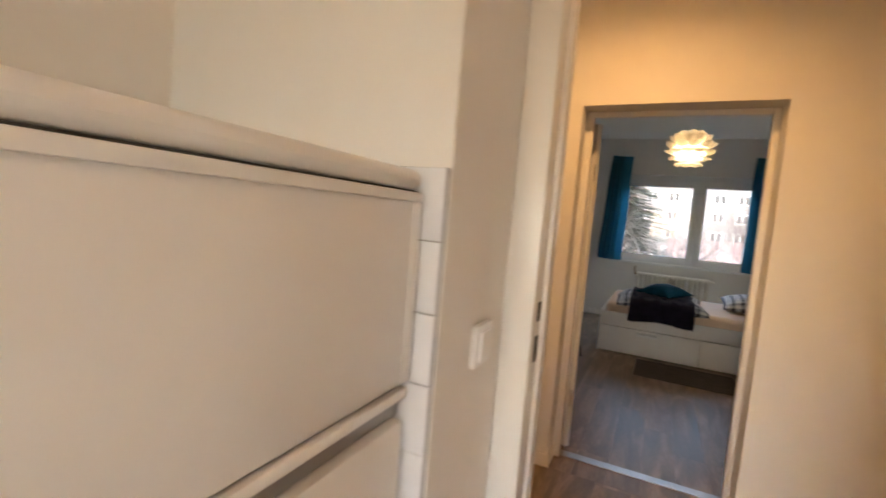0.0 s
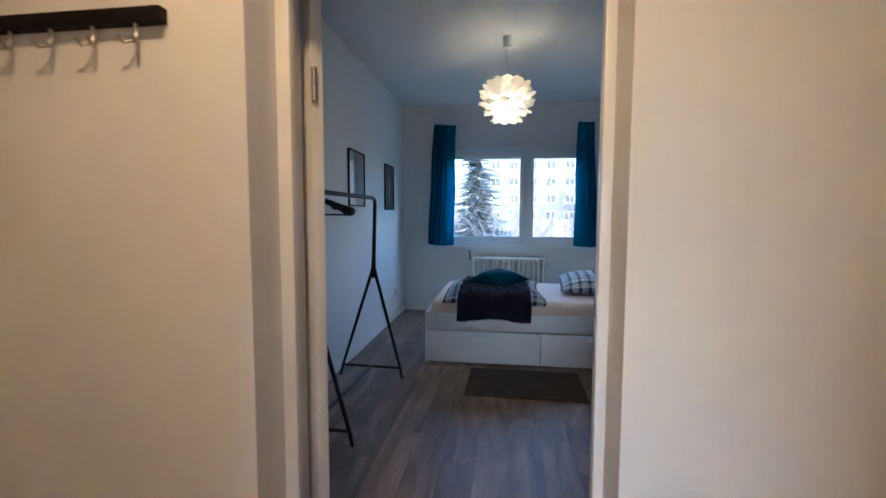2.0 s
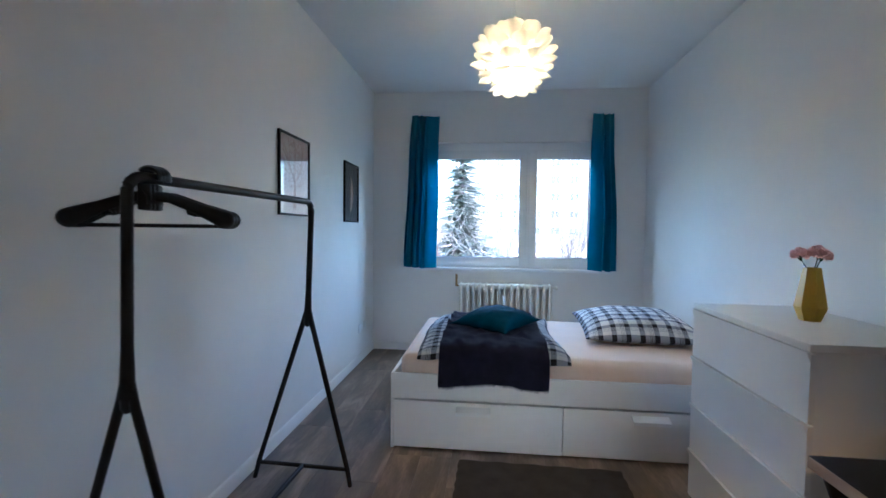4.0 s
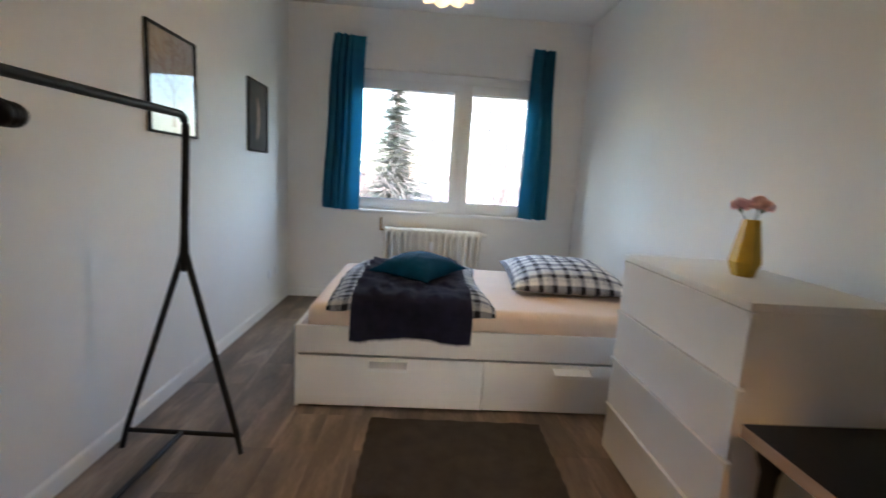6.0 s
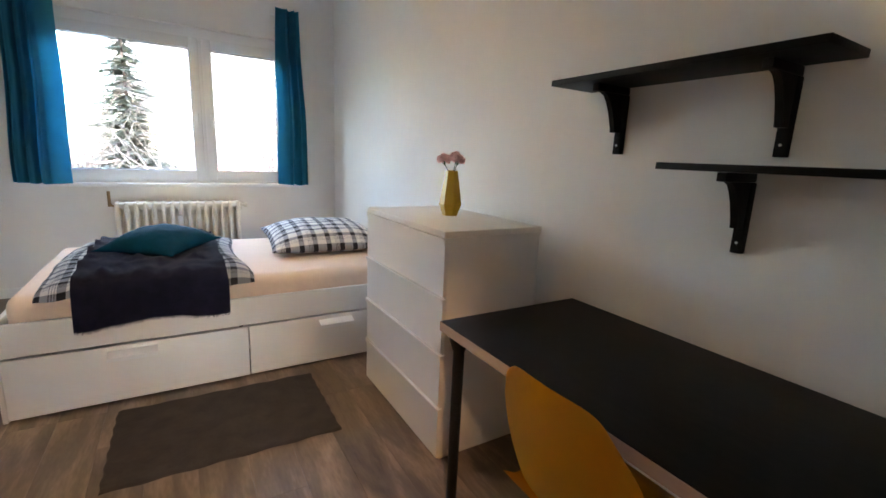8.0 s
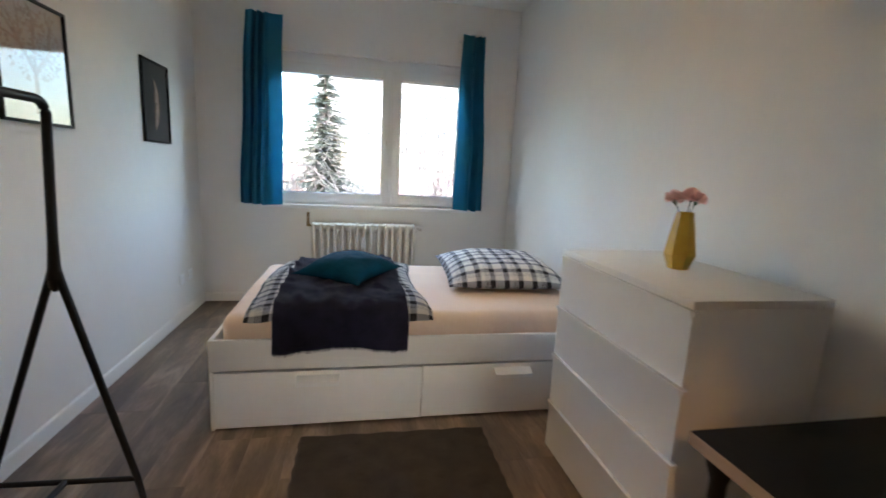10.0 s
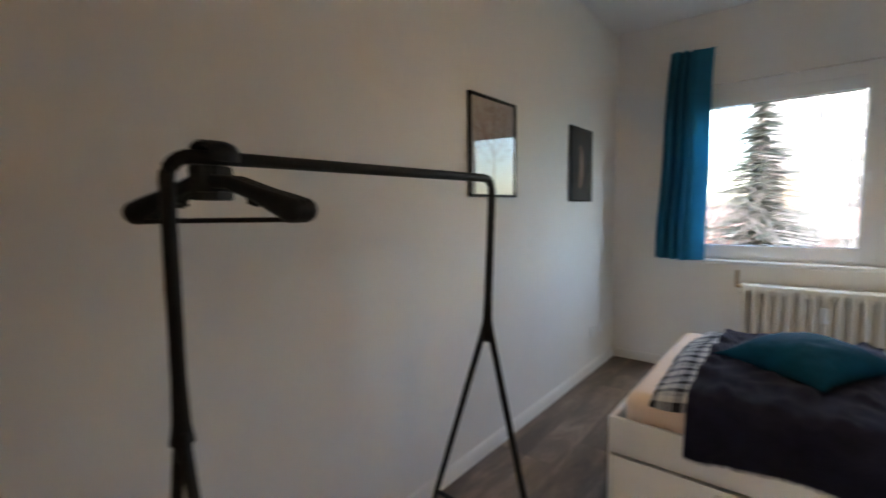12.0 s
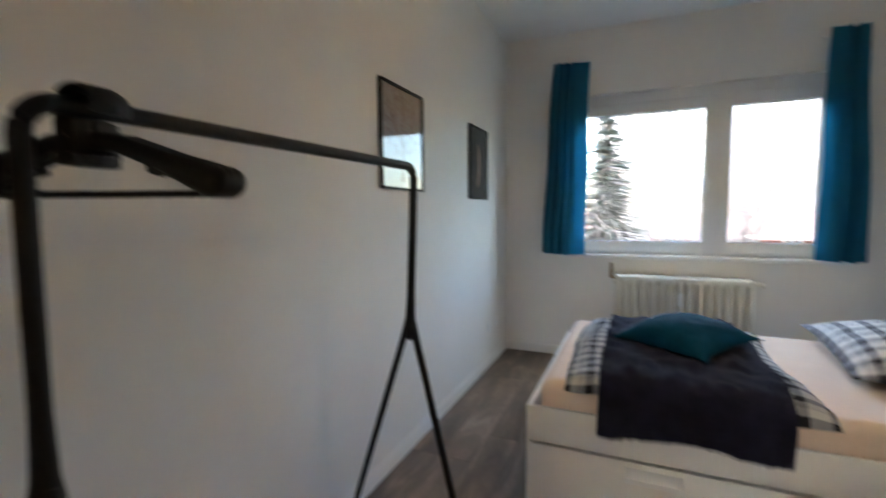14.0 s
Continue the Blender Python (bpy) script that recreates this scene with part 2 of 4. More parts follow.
PAPER = mat("pale_print_paper", (0.74, 0.68, 0.65), 0.7, vary=0.08, scale=7)
SEPIA = mat("brown_print_ink", (0.58, 0.46, 0.41), 0.7, vary=0.25, scale=30)
INK = mat("black_print_ink", (0.014, 0.014, 0.016), 0.6, vary=0.2, scale=10)
WISP = mat("rust_print_ink", (0.26, 0.13, 0.08), 0.7, vary=0.5, scale=30)
WISP2 = mat("pale_print_ink", (0.55, 0.4, 0.3), 0.7, vary=0.5, scale=40)
FRIDGE = mat("fridge_enamel", (0.78, 0.77, 0.75), 0.3, vary=0.025, scale=3)
TILE = mat("white_glazed_tile", (0.76, 0.78, 0.82), 0.15, vary=0.03, scale=5, per_object=0.04)
GROUT = mat("grey_grout", (0.4, 0.4, 0.41), 0.9, vary=0.15, scale=30)
BLUEDIM = cloth_material("blue_drape_cloth", (0.03, 0.045, 0.07), 0.25)
GRASS = mat("winter_lawn", (0.075, 0.078, 0.04), 1.0, vary=0.4, scale=0.4)
# needles paled: the glare haze over the fir is put into this colour
HAZED_NEEDLE = cloth_material("hazed_fir_needles", (0.125, 0.15, 0.125), 0.45)
BARK = mat("grey_bark", (0.08, 0.064, 0.058), 0.9, vary=0.3, scale=4)
PALEBARK = mat("pale_birch_bark", (0.15, 0.14, 0.135), 0.9, vary=0.25, scale=5)
RENDERW = mat("pale_facade_render", (0.16, 0.155, 0.16), 0.9, vary=0.06, scale=0.3)
BRICKR = mat("red_brick_facade", (0.17, 0.075, 0.06), 0.9, vary=0.2, scale=0.8)
ROOFT = mat("brown_roof_tile", (0.2, 0.13, 0.11), 0.85, vary=0.2, scale=1.2)
DARKWIN = mat("dark_window_pane", (0.05, 0.055, 0.065), 0.2, vary=0.2, scale=0.5)

# ---- building helpers ----


def bx(bm, a, b, bevel=0.0, seg=2):
    """A box from corner a to corner b, its edges rounded by bevel."""
    lo, hi = Vector([min(p, q) for p, q in zip(a, b)]), Vector([max(p, q) for p, q in zip(a, b)])
    vs = bmesh.ops.create_cube(bm, size=1)["verts"]
    for v in vs:
        v.co = Vector([(lo[i] + hi[i]) / 2 + v.co[i] * (hi[i] - lo[i]) for i in range(3)])
    if bevel:
        es = list({e for v in vs for e in v.link_edges})
        bmesh.ops.bevel(bm, geom=es, offset=bevel, segments=seg, affect="EDGES", profile=0.5)
    return bm


def boxes(*specs, bevel=0.0):
    bm = bmesh.new()
    for a, b in specs:
        bx(bm, a, b, bevel)
    return bm


def tube(bm, pts, r, sides=8, caps=True):
    """A round bar along a line of points; r is a number or one per point."""
    pts = [Vector(p) for p in pts]
    rs = r if isinstance(r, (list, tuple)) else [r] * len(pts)
    rings = []
    for i, p in enumerate(pts):
        d = (pts[min(i + 1, len(pts) - 1)] - pts[max(i - 1, 0)]).normalized()
        up = Vector((0, 0, 1)) if abs(d.z) < 0.9 else Vector((1, 0, 0))
        u = d.cross(up).normalized()
        w = u.cross(d)
        rings.append([bm.verts.new(p + rs[i] * (math.cos(2 * math.pi * k / sides) * u + math.sin(2 * math.pi * k / sides) * w)) for k in range(sides)])
    for a, b in zip(rings, rings[1:]):
        for k in range(sides):
            bm.faces.new((a[k], a[(k + 1) % sides], b[(k + 1) % sides], b[k]))
    if caps:
        bm.faces.new(rings[0][::-1])
        bm.faces.new(rings[-1])
    return bm


def lathe(bm, profile, sides=20, centre=(0, 0)):
    rings = [[bm.verts.new((centre[0] + r * math.cos(2 * math.pi * k / sides), centre[1] + r * math.sin(2 * math.pi * k / sides), z)) for k in range(sides)] for r, z in profile]
    for a, b in zip(rings, rings[1:]):
        for k in range(sides):
            bm.faces.new((a[k], a[(k + 1) % sides], b[(k + 1) % sides], b[k]))
    bm.faces.new(rings[0][::-1])
    bm.faces.new(rings[-1])
    return bm


def finish(bm, name, material, smooth=40):
    bmesh.ops.recalc_face_normals(bm, faces=bm.faces)
    me = bpy.data.meshes.new(name)
    bm.to_mesh(me)
    bm.free()
    me.materials.append(material)
    if smooth:
        me.shade_smooth()
        me.set_sharp_from_angle(angle=radians(smooth))
    return me


def part(name, bm, material, parent, label="", smooth=40):
    ob = new(name, finish(bm, name, material, smooth))
    ob.parent = parent
    return tagged(ob, label)


def thing(name, where, label, category, group="", kind="", turn=0):
    ob = new(name)
    ob.empty_display_size = 0.1
    ob.matrix_world = pose(*where, 0, 0, turn)
    return tagged(ob, label, category, group, kind)


def solid(name, bm, material, label, category, kind="", smooth=40, group=""):
    return tagged(new(name, finish(bm, name, material, smooth)), label, category, group, kind)


def structure(name, bm, material, label, category="wall", smooth=0):
    return solid(name, bm, material, label, category, "structure", smooth)


def sheet(fn, nu, nv, thick=0.0):
    """A grid surface fn(u, v) with u, v from 0 to 1, in metres for its UV when fn gives five numbers."""
    bm = bmesh.new()
    uv = bm.loops.layers.uv.new("UVMap")
    grid, tex = [], {}
    for i in range(nu + 1):
        row = []
        for j in range(nv + 1):
            c = fn(i / nu, j / nv)
            v = bm.verts.new(c[:3])
            tex[v] = c[3:5] if len(c) > 3 else (c[0], c[1])
            row.append(v)
        grid.append(row)
    for i in range(nu):
        for j in range(nv):
            f = bm.faces.new((grid[i][j], grid[i + 1][j], grid[i + 1][j + 1], grid[i][j + 1]))
            for lo in f.loops:
                lo[uv].uv = tex[lo.vert]
    if thick:
        bmesh.ops.solidify(bm, geom=bm.faces[:], thickness=thick)
    return bm


# ---- the shell ----
X0, X1, Y0, Y1, H = -1.155, 1.735, 2.868, 7.66, 2.82
WX0, WX1, WZ0, WZ1 = -0.60, 1.33, 0.93, 2.28
DX0, DX1, DZ = -0.395, 0.522, 2.06


def wall_y(y0, y1, x0, x1, holes):
    """A wall along x between y0 and y1 with openings (x0, x1, z0, z1)."""
    bm, x = bmesh.new(), x0
    for a, b, z0, z1 in sorted(holes):
        bx(bm, (x, y0, 0), (a, y1, H))
        bx(bm, (a, y0, z1), (b, y1, H))
        if z0 > 0:
            bx(bm, (a, y0, 0), (b, y1, z0))
        x = b
    return bx(bm, (x, y0, 0), (x1, y1, H))


structure("wall_north", wall_y(Y1, Y1 + 0.3, X0 - 0.1, X1 + 0.14, [(WX0, WX1, WZ0, WZ1)]), PAINT, "white painted wall around the bedroom window")
structure("wall_west", boxes(((X0 - 0.1, Y0, 0), (X0, Y1, H))), PAINT, "long white painted bedroom wall with two pictures")
structure("wall_east", boxes(((X1, 1.20, 0), (X1 + 0.14, Y1, H))), PAINT, "white painted wall behind chest, desk and shelves")
structure("wall_south", wall_y(2.648, Y0, -5.3, X1, [(DX0, DX1, 0, DZ), (-2.27, -1.47, 0, DZ)]), PAINT, "cream painted hall wall with two doorways")
structure("wall_kitchen", wall_y(1.10, 1.20, -3.0, X1 + 0.14, [(-0.25, 0.66, 0, 2.08)]), PAINT, "painted wall between hall and kitchen")
structure("wall_niche", boxes(((-1.1, 0.745, 0), (-0.25, 1.10, H))), PAINT, "painted wall end beside the fridge with light switch")
structure("wall_kitchen_west", boxes(((-1.1, -2.2, 0), (-0.95, 0.745, H))), PAINT, "white painted kitchen wall behind the fridge")
structure("wall_kitchen_east", boxes(((1.5, -2.2, 0), (1.64, 1.10, H))), PAINT, "white painted kitchen wall")
structure("wall_kitchen_south", wall_y(-2.4, -2.2, -1.1, 1.64, [(-0.7, 0.7, 0.95, 2.2)]), PAINT, "white painted kitchen wall with a window")
structure("wall_hall_west", boxes(((-3.1, 1.20, 0), (-3.0, 2.648, H))), PAINT, "cream painted end wall of the hall")
structure("wall_side_room_north", wall_y(5.2, 5.4, -5.3, X0 - 0.1, [(-5.2, -4.76, 0.8, 2.5)]), PAINT, "dim painted wall of the side room")
structure("wall_side_room_west", boxes(((-5.4, 2.648, 0), (-5.3, 5.4, H))), PAINT, "dim painted end wall of the side room")
structure("ceiling", boxes(((X0 - 0.1, Y0, H), (X1 + 0.14, Y1 + 0.3, H + 0.12))), CEIL, "white painted bedroom ceiling", "ceiling")
structure("ceiling_hall", boxes(((-3.1, 1.10, H), (X1 + 0.14, Y0, H + 0.12))), CEIL, "white painted hall ceiling", "ceiling")
structure("ceiling_kitchen", boxes(((-1.1, -2.4, H), (1.64, 1.10, H + 0.12))), CEIL, "white painted kitchen ceiling", "ceiling")
structure("ceiling_side_room", boxes(((-5.4, Y0, H), (X0 - 0.1, 5.4, H + 0.12))), CEIL, "white painted side room ceiling", "ceiling")
floor = structure("floor", boxes(((X0 - 0.1, Y0 - 0.22, -0.15), (X1 + 0.14, Y1 + 0.3, -0.006))), SLAB, "grey-brown wood-look plank floor of the bedroom", "floor")
floor_hall = structure("floor_hall", boxes(((-3.1, 1.10, -0.15), (X1 + 0.14, Y0 - 0.22, -0.006))), SLAB, "brown wood-look plank floor of the hall", "floor")
structure("floor_kitchen", boxes(((-1.1, -2.4, -0.15), (1.64, 1.10, 0))), PLANK, "brown wood-look kitchen floor", "floor")
structure("floor_side_room", boxes(((-5.4, Y0 - 0.22, -0.15), (X0 - 0.1, 5.4, -0.002))), PLANK, "dark wood-look floor of the side room", "floor")
structure("threshold", boxes(((DX0 + 0.001, 2.82, 0), (DX1 - 0.001, 2.885, 0.006)), bevel=0.002), GREYMETAL, "grey metal threshold strip in the bedroom doorway", "threshold")


def skirting(name, a, b, out, label="white wooden baseboard along the wall"):
    """A profiled board from a to b; out is the unit step away from the wall."""
    bm = bmesh.new()
    prof = [(0, 0), (0.014, 0), (0.014, 0.055), (0.012, 0.06), (0.012, 0.066), (0.008, 0.074), (0.003, 0.08), (0, 0.08)]
    ends = []
    for p in (a, b):
        ends.append([bm.verts.new((p[0] + out[0] * o, p[1] + out[1] * o, z)) for o, z in prof])
    n = len(prof)
    for k in range(n):
        bm.faces.new((ends[0][k], ends[0][(k + 1) % n], ends[1][(k + 1) % n], ends[1][k]))
    bm.faces.new(ends[0])
    bm.faces.new(ends[1][::-1])
    structure(name, bm, GLOSS, label, "baseboard", 30)


skirting("baseboard_west", (X0, Y0), (X0, Y1), (1, 0))
skirting("baseboard_north", (X0 + 0.014, Y1), (X1 - 0.014, Y1), (0, -1))
skirting("baseboard_east", (X1, Y0), (X1, Y1), (-1, 0))
skirting("baseboard_south_a", (X0 + 0.014, Y0), (DX0 - 0.06, Y0), (0, 1))
skirting("baseboard_south_b", (DX1 + 0.06, Y0), (X1 - 0.014, Y0), (0, 1))
skirting("baseboard_hall_a", (-1.47, 2.648), (DX0, 2.648), (0, -1))
skirting("baseboard_hall_b", (DX1, 2.648), (X1, 2.648), (0, -1))
skirting("baseboard_reveal_a", (DX0, 2.634), (DX0, 2.79), (1, 0))
skirting("baseboard_reveal_b", (DX1, 2.634), (DX1, 2.79), (-1, 0))
skirting("baseboard_side_a", (-2.27, 2.648), (-2.27, 2.868), (1, 0))
skirting("baseboard_hall_c", (-3.0, 2.648), (-2.27, 2.648), (0, -1))

# steel frame of the bedroom door
FX0, FX1, FZ = -0.352, 0.492, 2.03
door_frame = structure("door_frame_1", boxes(
    ((DX0 + 0.001, 2.795, 0), (FX0, 2.84, DZ - 0.001)), ((FX1, 2.795, 0), (DX1 - 0.001, 2.84, DZ - 0.001)), ((FX0, 2.795, FZ), (FX1, 2.84, DZ - 0.001)),
    ((DX0 + 0.001, 2.84, 0), (FX0 - 0.016, 2.90, DZ)), ((FX1 + 0.016, 2.84, 0), (DX1 - 0.001, 2.90, DZ)), ((FX0 - 0.016, 2.84, FZ + 0.016), (FX1 + 0.016, 2.90, DZ)),
    ((DX0 - 0.05, 2.869, 0), (DX0, 2.90, DZ + 0.05)), ((DX1, 2.869, 0), (DX1 + 0.05, 2.90, DZ + 0.05)), ((DX0, 2.869, DZ + 0.001), (DX1, 2.90, DZ + 0.05)), bevel=0.003),
    GLOSS, "white painted steel frame of the bedroom door", "door frame", 40)
for z in (1.06, 0.94):
    part("strike_plate", boxes(((FX1 - 0.002, 2.803, z), (FX1 + 0.001, 2.83, z + 0.075)), bevel=0.0008), STEEL, door_frame, "steel strike plate")

# bedroom door, swung open towards the wall
door = structure("door_1", bmesh.new(), GLOSS, "white bedroom door standing wide open", "door")
door.matrix_world = pose(-0.340, 2.914, 0, 0, 0, 145)
part("door_leaf", boxes(((0.004, -0.04, 0.012), (0.82, 0.0, 2.02)), bevel=0.003), GLOSS, door)
for z in (0.28, 1.68):
    h = part("hinge", tube(bmesh.new(), [(-0.004, -0.004, z), (-0.004, -0.004, z + 0.1)], 0.009, 10), STEEL, door, "steel door hinge")
hd = bmesh.new()
tube(hd, [(0.76, 0, 1.05), (0.76, 0.05, 1.05), (0.65, 0.055, 1.05)], 0.009, 10)
bx(hd, (0.735, 0.0, 0.93), (0.785, 0.006, 1.12), 0.002)
part("door_handle", hd, STEEL, door, "brushed steel lever handle")

# frame between kitchen and hall
kitchen_frame = structure("door_frame_2", boxes(
    ((-0.249, 1.062, 0), (-0.178, 1.099, 2.10)), ((-0.249, 1.099, 0), (-0.182, 1.152, 2.075)), ((-0.249, 1.152, 0), (-0.172, 1.20, 2.075)), ((-0.32, 1.201, 0), (-0.186, 1.222, 2.13)),
    ((0.59, 1.062, 0), (0.70, 1.099, 2.13)), ((0.61, 1.099, 0), (0.659, 1.152, 2.075)), ((0.575, 1.152, 0), (0.659, 1.20, 2.075)), ((0.59, 1.201, 0), (0.70, 1.222, 2.13)),
    ((-0.182, 1.099, 2.05), (0.61, 1.20, 2.079)), ((-0.178, 1.062, 2.05), (0.59, 1.099, 2.13)), bevel=0.004), GLOSS, "white wooden frame of the kitchen doorway", "door frame", 40)
for z0, z1 in ((1.18, 1.225), (1.085, 1.145)):
    part("strike_plate", boxes(((-0.183, 1.112, z0), (-0.1805, 1.138, z1)), bevel=0.0006), DARKGAP, kitchen_frame, "dark slot of the strike plate")

# ---- bedroom window, curtains, radiator ----


def window_unit():
    w = structure("window_1", bmesh.new(), PVC, "white two-part plastic window with closed sashes", "window")
    y0, y1 = 7.715, 7.785
    part("window_frame", boxes(((WX0, y0, WZ0), (-0.535, y1, WZ1)), ((1.255, y0, WZ0), (WX1, y1, WZ1)), ((-0.535, y0, WZ0), (1.255, y1, 0.975)), ((-0.535, y0, 2.175), (1.255, y1, WZ1)),
                               ((0.505, y0, 0.975), (0.565, y1, 2.175)), bevel=0.004), PVC, w)
    for x0, x1, gx0, gx1 in ((-0.555, 0.52, -0.46, 0.447), (0.55, 1.275, 0.622, 1.175)):
        s = part("sash", boxes(((x0, y0 - 0.018, 0.955), (gx0, y0 - 0.001, 2.195)), ((gx1, y0 - 0.018, 0.955), (x1, y0 - 0.001, 2.195)), ((gx0, y0 - 0.018, 0.955), (gx1, y0 - 0.001, 1.042)),
                               ((gx0, y0 - 0.018, 2.105), (gx1, y0 - 0.001, 2.195)), bevel=0.004), PVC, w)
        seal = boxes(((gx0, y0 - 0.003, 1.042), (gx0 + 0.005, y0 + 0.03, 2.105)), ((gx1 - 0.005, y0 - 0.003, 1.042), (gx1, y0 + 0.03, 2.105)), ((gx0, y0 - 0.003, 1.042), (gx1, y0 + 0.03, 1.047)), ((gx0, y0 - 0.003, 2.1), (gx1, y0 + 0.03, 2.105)))
        part("seal", seal, SEAL_AND_GAP, s, "dark rubber seal")
        g = part("pane", sheet(lambda u, v: (gx0 + (gx1 - gx0) * u, y0 + 0.01, 1.042 + 1.063 * v), 1, 1), GLASS, s, "clear window pane", 0)
        g.visible_shadow = False
    for x in (0.485, 0.60):
        bm = boxes(((x - 0.012, y0 - 0.024, 1.50), (x + 0.012, y0 - 0.0185, 1.56)), ((x - 0.008, y0 - 0.05, 1.44), (x + 0.008, y0 - 0.036, 1.55)), bevel=0.003)
        tube(bm, [(x, y0 - 0.024, 1.535), (x, y0 - 0.04, 1.535)], 0.007)
        part("window_handle", bm, PVC, w, "white turn handle")
    part("window_sill", boxes(((WX0 - 0.05, Y1 - 0.05, 0.898), (WX1 + 0.05, Y1 - 0.001, 0.928)), ((WX0 + 0.001, Y1 - 0.001, 0.905), (WX1 - 0.001, y0, 0.929)), bevel=0.004), PVC, w, "white inner window sill")
    part("outer_sill", boxes(((WX0 + 0.001, y1, 0.931), (WX1 - 0.001, 8.02, 0.955)), bevel=0.003), GREYMETAL, w, "grey metal outer sill")


window_unit()


def curtain(x0, x1, top0, top1, folds, label, seed):
    """Folds gather on the side away from the glass; the edge by the glass hangs flat."""
    c = thing("curtain", ((x0 + x1) / 2, 7.585, 0), label, "curtain", "curtains at the bedroom window")
    cx = (x0 + x1) / 2
    rnd = random.Random(seed)
    ph = [rnd.uniform(0, 6.3) for _ in range(4)]

    def fn(u, v):
        a, b = x0 + (x1 - x0) * u, top0 + (top1 - top0) * u
        z = 0.925 + 1.62 * v + 0.006 * math.sin(5 * u + ph[0])
        amp = 0.04 * (1 - 0.25 * v)
        out = u if x0 < 0 else 1 - u
        w = min(out / 0.62, 1 + 0.25 * (out - 0.62)) * folds * 2 * math.pi + 0.35 * math.sin(2.2 * v + ph[1]) * (out < 0.62)
        flat = max(0.0, (out - 0.62) / 0.38)
        y = amp * math.sin(w) * (1 - 0.6 * flat) + 0.010 * math.sin(2.3 * w + ph[2] + 2 * v) + 0.012 * noise.noise(Vector((4 * u, 5 * v, seed))) * flat
        x = a + (b - a) * v ** 1.4 + 0.008 * math.cos(w) * (1 - flat) + 0.006 * math.sin(9 * v + ph[3])
        return (x - cx, y, z)

    part("cloth", sheet(fn, 90, 40, 0.002), TEAL, c, smooth=80)
    rod = bmesh.new()
    side = 1 if x0 < 0 else -1
    inner = top1 if x0 < 0 else top0
    outer = top0 if x0 < 0 else top1
    tube(rod, [(outer - cx - side * 0.02, 0.058, 2.495), (inner - cx + side * 0.03, 0.058, 2.495)], 0.009, 10)
    tube(rod, [((outer + inner) / 2 - cx, 0.05, 2.495), ((outer + inner) / 2 - cx, 0.073, 2.495)], 0.007, 8)
    part("rod", rod, PVC, c, "white curtain rod end")


curtain(-0.80, -0.435, -0.72, -0.42, 3.0, "long teal curtain with deep folds beside the window", 3)
curtain(1.155, 1.435, 1.165, 1.365, 2.0, "narrow gathered teal curtain beside the window", 8)


def radiator():
    r = thing("radiator", (0.30, 7.60, 0), "cream enamelled column radiator under the window", "radiator")
    bm = bmesh.new()
    n, pitch = 15, 0.066
    for i in range(n):
        x = (i - (n - 1) / 2) * pitch
        b2 = bmesh.new()
        bx(b2, (x - 0.018, -0.105, 0.16), (x + 0.018, 0.045, 0.775), 0.016, 3)
        part("column", b2, RADI, r)
    tube(bm, [(-0.5, 0, 0.71), (0.5, 0, 0.71)], 0.02, 10)
    tube(bm, [(-0.5, 0, 0.22), (0.5, 0, 0.22)], 0.02, 10)
    bx(bm, (-0.475, -0.098, 0.722), (0.475, 0.04, 0.768), 0.014, 3)
    bx(bm, (-0.475, -0.098, 0.168), (0.475, 0.04, 0.214), 0.014, 3)
    # unseen rear strips, added to block light so the column gaps look dark
    for i in range(n - 1):
        x = (i - (n - 2) / 2) * pitch
        part("web", boxes(((x - 0.0145, 0.015, 0.2145), (x + 0.0145, 0.035, 0.7215))), RADI, r)
    part("header_pipe", bm, RADI, r)
    v = bmesh.new()
    tube(v, [(0.49, 0, 0.735), (0.53, 0, 0.735), (0.53, 0.058, 0.735)], 0.014, 10)
    tube(v, [(0.52, -0.03, 0.735), (0.545, -0.03, 0.735)], 0.02, 10)
    part("valve", v, RADI, r, "white vent valve")
    p = bmesh.new()
    tube(p, [(-0.52, 0.02, 0.73), (-0.52, 0.02, 0.86)], 0.012, 10)
    tube(p, [(-0.52, 0.02, 0.75), (-0.48, 0.0, 0.72)], 0.011, 8)
    part("stub_pipe", p, BRASS, r, "brown metal pipe stub")
    part("heat_meter", boxes(((-0.028, -0.128, 0.55), (0.012, -0.106, 0.655)), bevel=0.006), PVC, r, "small white heat meter")


radiator()

# ---- bed and bedding ----


